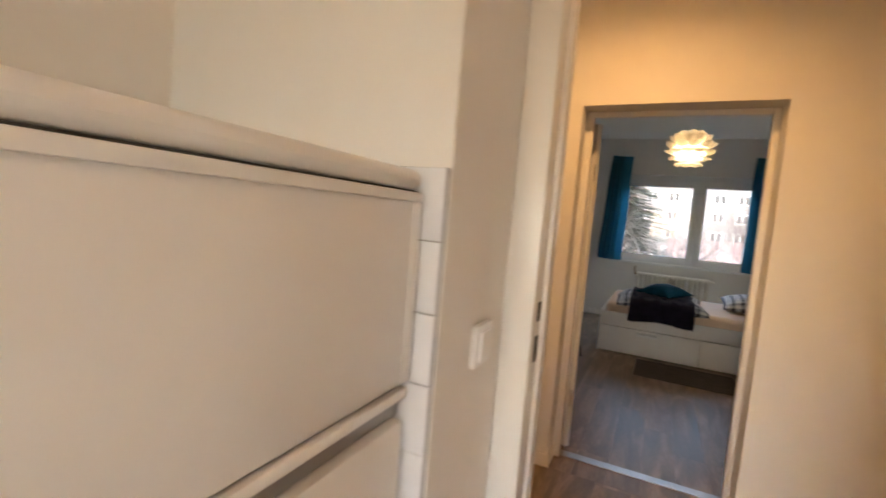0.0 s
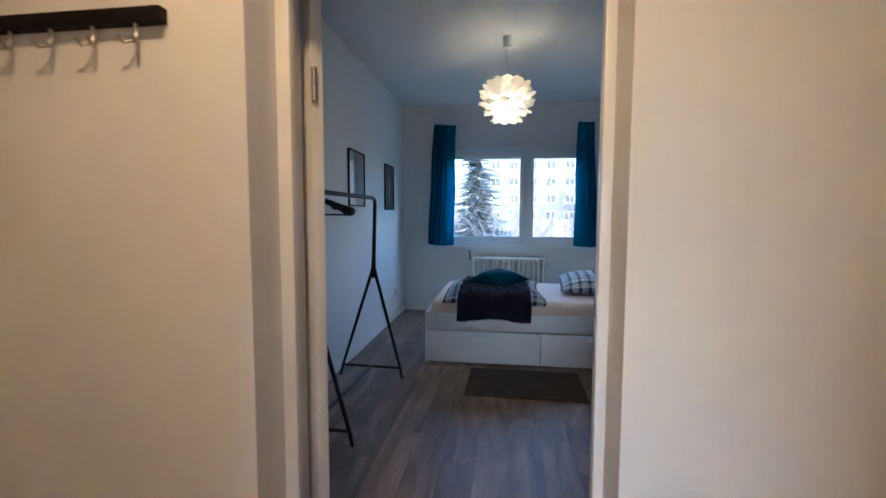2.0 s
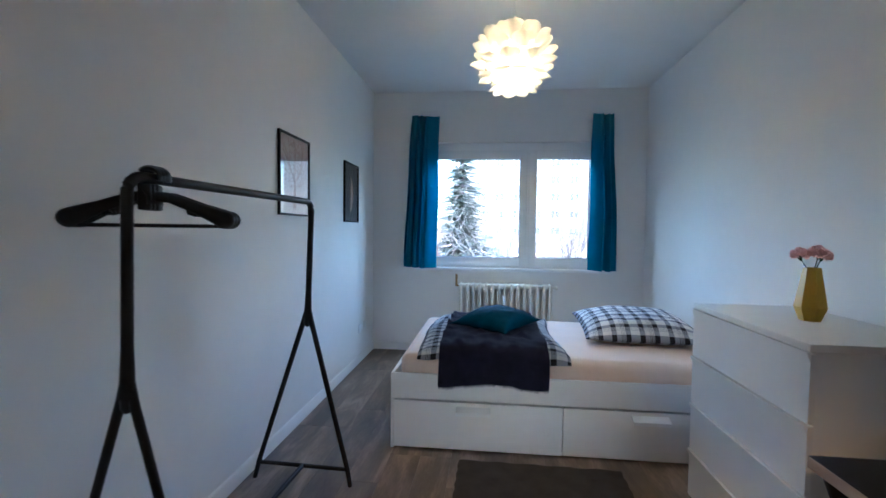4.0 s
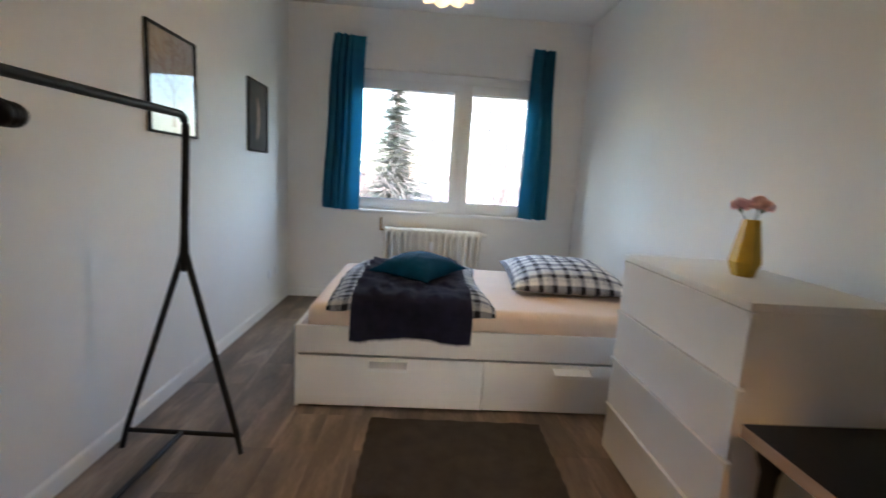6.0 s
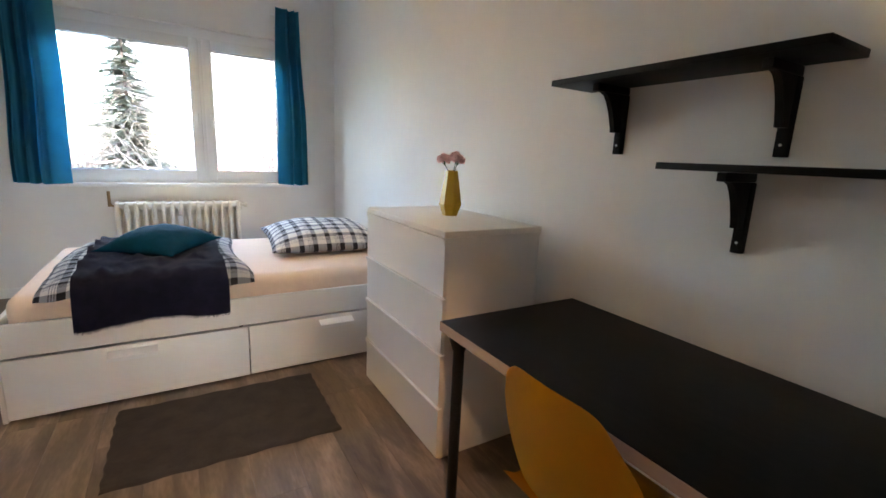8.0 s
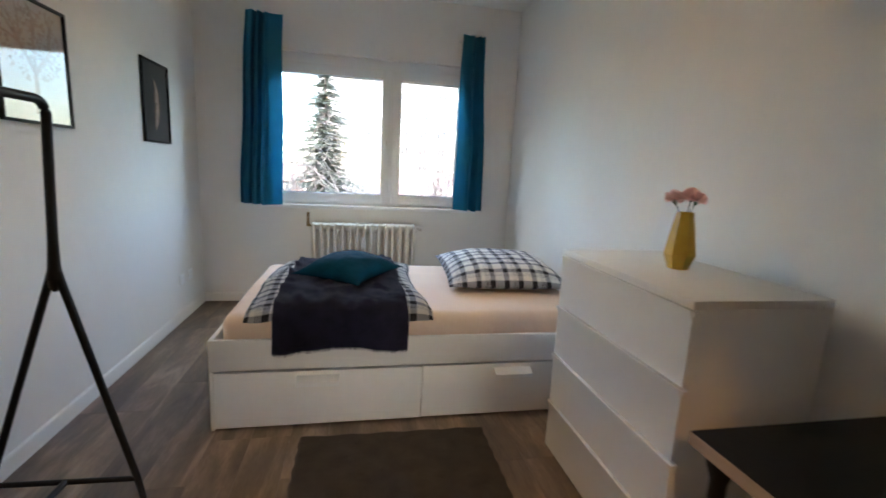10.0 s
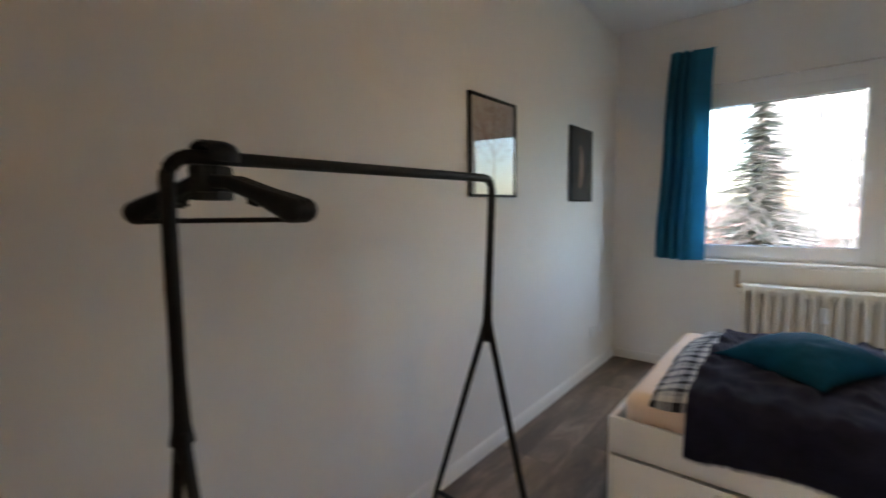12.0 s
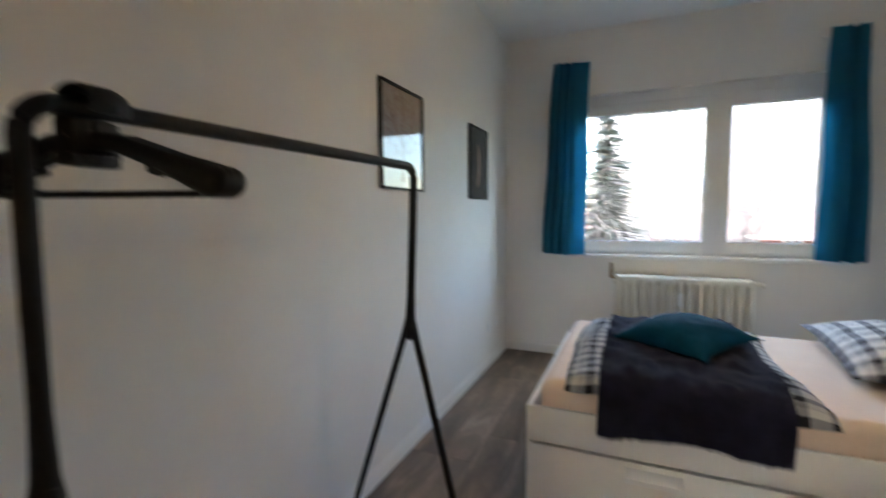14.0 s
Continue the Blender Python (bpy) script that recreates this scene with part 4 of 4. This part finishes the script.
vase = thing("vase", (1.425, 4.795, 0.982), "faceted mustard-yellow vase on the white chest", "vase")
vb = bmesh.new()
rings = [(0.036, 0.0), (0.056, 0.055), (0.046, 0.12), (0.030, 0.215), (0.024, 0.213), (0.03, 0.15)]
lathe(vb, rings, 7)
part("body", vb, MUSTARD, vase, smooth=0)
flowers = thing("flowers", (1.425, 4.795, 1.192), "three pink carnations standing in the yellow vase", "flowers")
for k, (fx, fy, fz) in enumerate(((-0.025, 0.04, 0.047), (0.01, -0.037, 0.05), (0.03, 0.012, 0.058))):
    st = part("stem", tube(bmesh.new(), [(0.2 * fx, 0.2 * fy, -0.1), (0.4 * fx, 0.4 * fy, 0.0), (fx, fy, fz)], 0.0018, 6), STEM, flowers)
    fb = bmesh.new()
    rnd = random.Random(20 + k)
    for i in range(90):
        a, el = rnd.uniform(0, 6.28), rnd.uniform(-0.2, 1.5)
        d = Vector((math.cos(a) * math.cos(el), math.sin(a) * math.cos(el), math.sin(el) * 0.95))
        t = d.orthogonal().normalized()
        t.rotate(Matrix.Rotation(rnd.uniform(0, 6.28), 3, d))
        s = rnd.uniform(0.009, 0.016)
        o, c2 = Vector((fx, fy, fz)), d * rnd.uniform(0.016, 0.038)
        nrm = d.cross(t)
        fb.faces.new([fb.verts.new(o + d * 0.003), fb.verts.new(o + c2 - t * s), fb.verts.new(o + c2 * 1.12 + nrm * 0.004), fb.verts.new(o + c2 + t * s)])
    part("bloom", fb, PINK, flowers, "ruffled pink bloom", 0)
    part("calyx", tube(bmesh.new(), [(0.8 * fx, 0.8 * fy, fz - 0.018), (0.95 * fx, 0.95 * fy, fz - 0.006), (fx, fy, fz + 0.006)], [0.003, 0.0075, 0.009], 8), STEM, flowers, "dark green calyx")

# ---- desk, chair, shelves ----


def desk():
    d = thing("desk", (1.045, 2.955, 0), "black desktop on thin black legs against the wall", "desk")
    L, D = 1.26, 0.645
    part("desktop", boxes(((0.0015, 0.0015, 0.664), (D, L - 0.0015, 0.70)), bevel=0.002), BLACKWOOD, d)
    part("edge_band", boxes(((-0.0005, 0.0, 0.6645), (0.0015, L, 0.697)), ((0.0015, L - 0.0015, 0.6645), (D, L, 0.697))), EDGE, d, "brown edge band")
    for x in (0.045, D - 0.045):
        for y in (0.06, L - 0.06):
            bm = bmesh.new()
            lathe(bm, [(0.016, 0.0), (0.019, 0.004), (0.020, 0.6), (0.038, 0.655), (0.04, 0.6635)], 16, (x, y))
            part("leg", bm, BLACK, d)


desk()


def chair():
    c = thing("chair", (1.10, 3.53, 0), "yellow plastic shell chair pushed under the desk", "chair")

    def back(u, v):
        s = (u - 0.5) * 2
        w = 0.178 + 0.025 * math.sin(math.pi * min(1, v * 1.15)) - 0.035 * v ** 6
        crn = 1 - 0.10 * abs(s) ** 6 * (v > 0.5) * (v - 0.5) * 2
        z = 0.455 + 0.375 * v * crn
        x = -0.165 - 0.055 * v + 0.05 * (1 - v) ** 3 + 0.045 * s * s * (0.4 + 0.6 * math.sin(math.pi * min(v * 0.9 + 0.1, 1)))
        return (x, s * w, z)

    part("backrest", sheet(back, 30, 24, 0.006), YELLOW, c, smooth=80)

    def seat(u, v):
        s = (u - 0.5) * 2
        x = -0.14 + 0.385 * v
        w = 0.20 + 0.012 * math.sin(math.pi * v) - 0.03 * v ** 5
        z = 0.45 - 0.018 * (1 - s * s) * math.sin(math.pi * min(1, v + 0.1)) - 0.03 * max(0, v - 0.85) / 0.15 + 0.028 * max(0, 0.12 - v) / 0.12
        return (x, s * w, z)

    part("seat", sheet(seat, 24, 24, 0.006), YELLOW, c, smooth=80)
    fr = boxes(((-0.10, -0.12, 0.405), (0.16, 0.12, 0.424)), bevel=0.004)
    part("seat_frame", fr, PVC, c, "white metal seat frame")
    for x0, x1 in ((-0.09, -0.185), (0.15, 0.225)):
        for s in (-1, 1):
            part("leg", tube(bmesh.new(), [(x0, s * 0.11, 0.41), (x1, s * 0.21, 0.0)], [0.015, 0.010], 12), PVC, c, "white tapered leg")


chair()


def shelf(y0, y1, ztop, label):
    s = thing("wall_shelf", (X1, y0, ztop - 0.02), label, "shelf", "shelves above the desk")
    D, L = 0.222, y1 - y0
    part("board", boxes(((-D, 0, 0), (-0.001, L, 0.02)), bevel=0.002), BLACKWOOD, s)
    for y in (0.14, L - 0.165):
        bm = boxes(((-0.17, y - 0.013, -0.026), (-0.001, y + 0.013, -0.001)), ((-0.026, y - 0.016, -0.237), (-0.001, y + 0.016, -0.027)), bevel=0.003)
        # curved brace between arm and upright
        pts = [(-0.026, -0.16), (-0.026, -0.027), (-0.14, -0.027)]
        for k in range(7):
            a = k / 6 * math.pi / 2
            pts.append((-0.135 + 0.075 * math.sin(a), -0.16 + 0.105 + 0.028 * math.cos(a) - 0.105 * math.sin(a) ** 2 + 0.0))
        f0 = [bm.verts.new((x, y - 0.010, z)) for x, z in pts]
        f1 = [bm.verts.new((x, y + 0.010, z)) for x, z in pts]
        for i in range(len(pts)):
            j = (i + 1) % len(pts)
            bm.faces.new((f0[i], f0[j], f1[j], f1[i]))
        bm.faces.new(f0[::-1])
        bm.faces.new(f1)
        br = part("bracket", bm, BLACKWOOD, s, "black wooden bracket")
        sc = bmesh.new()
        tube(sc, [(-0.0265, y, -0.205), (-0.0285, y, -0.205)], 0.004, 8)
        part("screw", sc, STEEL, br, "steel screw")


shelf(3.425, 4.262, 1.553, "upper black wall shelf on two wooden brackets")
shelf(2.955, 3.795, 1.27, "lower black wall shelf on two wooden brackets")

# ---- hall: coat hooks, shoe rack ----


def coat_rack():
    c = thing("coat_rack", (-0.918, 2.648, 1.815), "black wooden coat rack with five metal hooks", "coat rack")
    part("board", boxes(((-0.318, -0.03, -0.008), (0.318, -0.001, 0.03)), bevel=0.002), BLACKWOOD, c)
    for k in range(5):
        x = (k - 2) * 0.122
        bm = bmesh.new()
        tube(bm, [(x, -0.02, -0.008), (x, -0.02, -0.03), (x - 0.004, -0.026, -0.05), (x - 0.015, -0.04, -0.06), (x - 0.018, -0.052, -0.045)], 0.0045, 8)
        tube(bm, [(x, -0.02, -0.03), (x + 0.004, -0.026, -0.05), (x + 0.015, -0.04, -0.06), (x + 0.018, -0.052, -0.045)], 0.0045, 8)
        part("hook", bm, STEEL, c, "steel double hook")


coat_rack()


def shoe_rack():
    s = thing("shoe_rack", (-0.915, 2.462, 0), "low black shoe rack with steel rails", "shoe rack")
    for x in (-0.38, 0.38):
        for y in (-0.148, 0.148):
            part("post", boxes(((x - 0.015, y - 0.015, 0), (x + 0.015, y + 0.015, 0.37)), bevel=0.002), BLACKWOOD, s)
        for z in (0.13, 0.30):
            part("end_rail", boxes(((x - 0.012, -0.132, z - 0.02), (x + 0.012, 0.132, z + 0.02)), bevel=0.002), BLACKWOOD, s)
    for z in (0.135, 0.305):
        for k in range(5):
            y = -0.11 + k * 0.055
            part("rail", tube(bmesh.new(), [(-0.37, y, z), (0.37, y, z)], 0.006, 10), STEEL, s, "steel rail")


shoe_rack()
hl = thing("ceiling_lamp", (-0.10, 1.82, H), "plain white round ceiling lamp with a plastic shade", "lamp")
part("base", lathe(bmesh.new(), [(0.07, -0.03), (0.075, -0.02), (0.075, -0.001)], 28), PVC, hl)
hs = part("shade", lathe(bmesh.new(), [(0.03, -0.175), (0.10, -0.15), (0.13, -0.09), (0.11, -0.04), (0.07, -0.031)], 28), SHADE, hl, "white plastic shade")
hs.visible_shadow = False
copy_thing(hl, pose(0.55, -0.5, H))

# ---- kitchen corner: fridge, tiles, switch ----


def fridge():
    f = thing("fridge", (-0.565, 0.447, 0), "white fridge with rounded top and freezer door above", "fridge")
    x = 0.28
    body = bmesh.new()
    bx(body, (-0.3, -0.275, 0.03), (x - 0.06, 0.275, 1.455), 0.012, 3)
    part("body", body, FRIDGE, f)
    lid = bmesh.new()
    bx(lid, (-0.3, -0.278, 1.439), (x - 0.002, 0.278, 1.471), 0.016, 4)
    part("lid", lid, FRIDGE, f, "rounded white top cover")
    part("freezer_door", boxes(((x - 0.055, -0.275, 1.135), (x - 0.004, 0.275, 1.4365)), bevel=0.006), FRIDGE, f)
    part("fridge_door", boxes(((x - 0.055, -0.275, 0.07), (x - 0.004, 0.275, 1.075)), bevel=0.008), FRIDGE, f)
    # dark strip fills the gap under the lid in place of its shade
    part("gasket", boxes(((x - 0.054, -0.272, 1.4362), (x - 0.010, 0.272, 1.4392))), SEAL_AND_GAP, f, "dark strip added as shade in the gap under the lid")
    part("door_rim", boxes(((x - 0.0045, -0.274, 1.422), (x + 0.001, 0.274, 1.436)), ((x - 0.0045, 0.258, 1.14), (x, 0.274, 1.421)), bevel=0.002), FRIDGE, f, "raised rim of the freezer door")
    trim = bmesh.new()
    bx(trim, (x - 0.054, -0.274, 1.078), (x - 0.018, 0.274, 1.131), 0.004)
    part("handle_recess", trim, GREYMETAL, f, "grey grip recess between the doors")
    part("grip", boxes(((x - 0.016, -0.274, 1.112), (x, 0.274, 1.13)), bevel=0.005), FRIDGE, f)
    for sx in (-0.25, 0.18):
        for sy in (-0.22, 0.22):
            part("foot", lathe(bmesh.new(), [(0.02, 0.0), (0.02, 0.032)], 12, (sx, sy)), BLACKPL, f)


fridge()
sw = thing("light_switch", (-0.25, 0.93, 1.16), "white rocker light switch on the wall end", "light switch")
part("plate", boxes(((0.0, -0.042, -0.042), (0.012, 0.042, 0.042)), bevel=0.005), PVC, sw)
part("rocker", boxes(((0.0125, -0.03, -0.03), (0.019, 0.03, 0.03)), bevel=0.003), PVC, sw)

sd = structure("window_2", bmesh.new(), PVC, "side room window behind blue drapes", "window")
part("window_frame", boxes(((-5.2, 5.24, 0.8), (-5.15, 5.3, 2.5)), ((-4.81, 5.24, 0.8), (-4.76, 5.3, 2.5)), ((-5.15, 5.24, 0.8), (-4.81, 5.3, 0.86)), ((-5.15, 5.24, 2.44), (-4.81, 5.3, 2.5))), PVC, sd)
dr = thing("drape", (-4.99, 5.15, 0), "dim blue drape drawn across a window", "curtain")
part("cloth", sheet(lambda u, v: ((u - 0.5) * 0.56, 0.03 * math.sin(u * 28), 0.72 + 1.85 * v), 90, 6, 0.003), BLUEDIM, dr, smooth=80)
kw = structure("window_3", bmesh.new(), PVC, "white kitchen window", "window")
part("window_frame", boxes(((-0.7, -2.33, 0.95), (-0.63, -2.27, 2.2)), ((0.63, -2.33, 0.95), (0.7, -2.27, 2.2)), ((-0.63, -2.33, 0.95), (0.63, -2.27, 1.02)), ((-0.63, -2.33, 2.13), (0.63, -2.27, 2.2))), PVC, kw)

# ---- outside ----
G = -6.5
solid("ground", boxes(((-600, -900, G - 1), (600, 900, G))), GRASS, "dull winter lawn stretching to the horizon", "ground", "structure", 0)

structure("wall_lower_storeys", boxes(((-5.4, -2.4, G), (X1 + 0.14, Y1 + 0.3, -0.16))), RENDERW, "plain rendered wall of the storeys below")


def fir(where, height, spread, seed):
    t = thing("fir_tree", where, "tall dark fir tree with drooping branches outside", "tree")
    part("trunk", tube(bmesh.new(), [(0, 0, 0), (0.03, 0, height * 0.5), (0, 0, height)], [0.26, 0.15, 0.015], 10), BARK, t)
    rnd = random.Random(seed)
    verts, faces = [], []
    z = 1.0
    while z < height - 0.1:
        k = 1 - z / height
        for i in range(max(5, int(22 * k) + 8)):
            a = rnd.uniform(0, 6.283)
            ln = spread * (k ** 0.85) * rnd.uniform(0.5, 1.12) * (1.0 + 0.25 * noise.noise(Vector((math.cos(a), math.sin(a), z * 0.9)))) + 0.12
            sag = rnd.uniform(0.12, 0.4)
            lift = rnd.uniform(-0.2, 0.2)
            n = max(6, int(ln * 15))
            for j in range(n):
                f = (j + 0.6) / n
                r = ln * f
                c = Vector((r * math.cos(a), r * math.sin(a), z + lift - sag * r + 0.25 * sag * r * f))
                for q in range(6):
                    b = a + rnd.uniform(-1.3, 1.3)
                    s = rnd.uniform(0.1, 0.22) * (1.15 - 0.4 * f)
                    d = Vector((math.cos(b), math.sin(b), rnd.uniform(-0.55, 0.15))) * s
                    w = Vector((-math.sin(b), math.cos(b), rnd.uniform(-0.3, 0.3))) * s * 0.3
                    m = len(verts)
                    verts += [c - w, c + d, c + w]
                    faces.append((m, m + 1, m + 2))
        z += rnd.uniform(0.14, 0.24)
    me = bpy.data.meshes.new("crown")
    me.from_pydata([tuple(v) for v in verts], [], faces)
    me.materials.append(HAZED_NEEDLE)
    ob = new("crown", me)
    ob.parent = t
    ob["kind"] = "stuff"


def bare_tree(where, height, seed, material, label):
    t = thing("bare_tree", where, label, "tree", "bare trees outside")
    rnd = random.Random(seed)
    trunk, twigs = bmesh.new(), bmesh.new()

    def grow(p, d, ln, r, depth):
        q = p + d * ln * 0.5 + Vector((rnd.uniform(-1, 1), rnd.uniform(-1, 1), 0)) * ln * 0.06
        e = p + d * ln
        tube(trunk if depth < 2 else twigs, [p, q, e], [r, r * 0.8, r * 0.62], 6 if depth < 2 else 4, False)
        if depth >= 6 or ln < 0.18:
            return
        for k in range(3 if depth < 5 else 2):
            side = Vector((rnd.uniform(-1, 1), rnd.uniform(-1, 1), rnd.uniform(-0.2, 0.7)))
            grow(e if k else p + d * ln * rnd.uniform(0.5, 0.9), (d * 0.75 + side * 0.62).normalized(), ln * rnd.uniform(0.58, 0.8), r * 0.55, depth + 1)

    grow(Vector((0, 0, 0)), Vector((rnd.uniform(-0.08, 0.08), rnd.uniform(-0.08, 0.08), 1)).normalized(), height * 0.36, height * 0.012, 0)
    part("trunk", trunk, material, t)
    part("crown", twigs, material, t)["kind"] = "stuff"


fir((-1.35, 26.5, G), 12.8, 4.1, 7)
for x, y, h, seed, m, lb in ((-3.6, 21, 10.2, 1, BARK, "bare grey-brown winter tree"), (0.9, 24, 10.2, 2, PALEBARK, "pale bare birch with thin twigs"), (3.6, 27, 9.6, 3, BARK, "bare grey-brown winter tree"), (-0.75, 18, 8.4, 5, PALEBARK, "pale bare birch with thin twigs"),
                           (6.4, 33, 10.5, 6, BARK, "bare grey-brown winter tree"), (-8, 36, 12, 8, BARK, "bare grey-brown winter tree"), (-14, 40, 11, 9, BARK, "bare grey-brown winter tree"), (2.2, 36, 10.5, 14, BARK, "bare grey-brown winter tree"), (-5.2, 30, 10.5, 15, PALEBARK, "pale bare birch with thin twigs"), (4.8, 40, 10, 16, PALEBARK, "pale bare birch with thin twigs")):
    bare_tree((x, y, G), h, seed, m, lb)


def building(name, x0, x1, y, top, wall_mat, label, cols, rows, ww, wh, z_first, storey, pitched):
    b = thing(name, ((x0 + x1) / 2, y, G), label, "building")
    w, h = (x1 - x0) / 2, top - G
    part("wall", boxes(((-w, 0, 0), (w, 12, h))), wall_mat, b, smooth=0)
    roof = bmesh.new()
    if pitched:
        a = [roof.verts.new(p) for p in ((-w - 0.4, -0.6, h), (w + 0.4, -0.6, h), (w + 0.4, 6, h + 2.2), (-w - 0.4, 6, h + 2.2), (w + 0.4, 12.6, h), (-w - 0.4, 12.6, h))]
        for f in ((0, 1, 2, 3), (3, 2, 4, 5), (1, 4, 2), (0, 3, 5), (0, 5, 4, 1)):
            roof.faces.new([a[i] for i in f])
    else:
        bx(roof, (-w - 0.3, -0.3, h + 0.002), (w + 0.3, 12.3, h + 0.5))
    part("roof", roof, ROOFT if pitched else GREYMETAL, b, smooth=0)
    fm = finish(boxes(((-ww / 2, -0.06, 0), (-ww / 2 + 0.12, -0.001, wh)), ((ww / 2 - 0.12, -0.06, 0), (ww / 2, -0.001, wh)), ((-ww / 2 + 0.12, -0.06, 0), (ww / 2 - 0.12, -0.001, 0.12)),
                      ((-ww / 2 + 0.12, -0.06, wh - 0.12), (ww / 2 - 0.12, -0.001, wh)), ((-0.05, -0.06, 0.12), (0.05, -0.001, wh - 0.12))), "window", PVC, 0)
    pm = finish(boxes(((-ww / 2 + 0.12, -0.03, 0.12), (ww / 2 - 0.12, -0.001, wh - 0.12))), "pane", DARKWIN, 0)
    for i in range(cols):
        for j in range(rows):
            wo = new("window", fm)
            wo.parent = b
            wo.location = (-w + (i + 0.5) * 2 * w / cols, 0, z_first + j * storey)
            po = new("pane", pm)
            po.parent = wo


building("apartment_building", -6, 34, 78, 20, RENDERW, "pale tall apartment block with rows of windows", 13, 9, 1.7, 1.5, 1.4, 2.85, False)
building("brick_house", 1.5, 22, 48, -1.2, BRICKR, "low red brick house with white windows", 7, 2, 1.3, 1.5, 1.2, 2.9, True)
building("brick_house", -30, -4, 60, -0.8, BRICKR, "long red brick house behind bare trees", 9, 2, 1.3, 1.5, 1.4, 3.0, True)

# ---- pieces: wall tiles and floor planks ----
tiles = structure("tile_backing", boxes(((-0.95, 0.738, 0.88), (-0.2525, 0.7445, 1.478))), GROUT, "white tiled kitchen wall strip beside the fridge", "tiles")
tm = finish(boxes(((0.001, -0.006, 0.001), (0.114, 0, 0.114)), bevel=0.0015), "tile", TILE, 30)
for i in range(6):
    for j in range(5):
        ob = new("tile", tm)
        ob.parent = tiles
        ob.location = (-0.2525 - 0.115 * (i + 1), 0.737, 1.478 - 0.115 * (j + 1))


def planks(owner, x0, x1, y0, y1, wide, long, seed):
    """Planks along y in staggered rows, cut at the ends; alike lengths share a mesh."""
    rnd = random.Random(seed)
    cache = {}
    x = x0
    while x < x1 - 0.01:
        w = min(wide, x1 - x)
        y = y0
        first_len = long * rnd.choice((0.25, 0.5, 0.75, 1.0))
        while y < y1 - 0.005:
            ln = min(first_len, y1 - y)
            first_len = long
            key = (round(w, 3), round(ln, 3))
            if key not in cache:
                bm = bmesh.new()
                bx(bm, (0.0003, 0.0003, -0.006), (w - 0.0003, ln - 0.0003, 0.0))
                bmesh.ops.bevel(bm, geom=[e for e in bm.edges if all(v.co.z > -0.001 for v in e.verts)], offset=0.0006, segments=1, affect="EDGES")
                cache[key] = finish(bm, "plank", PLANK, 0)
            ob = new("plank", cache[key])
            ob.parent = owner
            ob.location = (x, y, 0)
            y += ln
        x += w


planks(floor, X0, X1, 2.65, Y1, 0.18, 1.22, 3)
planks(floor_hall, -3.0, X1, 1.10, 2.65, 0.18, 1.22, 4)
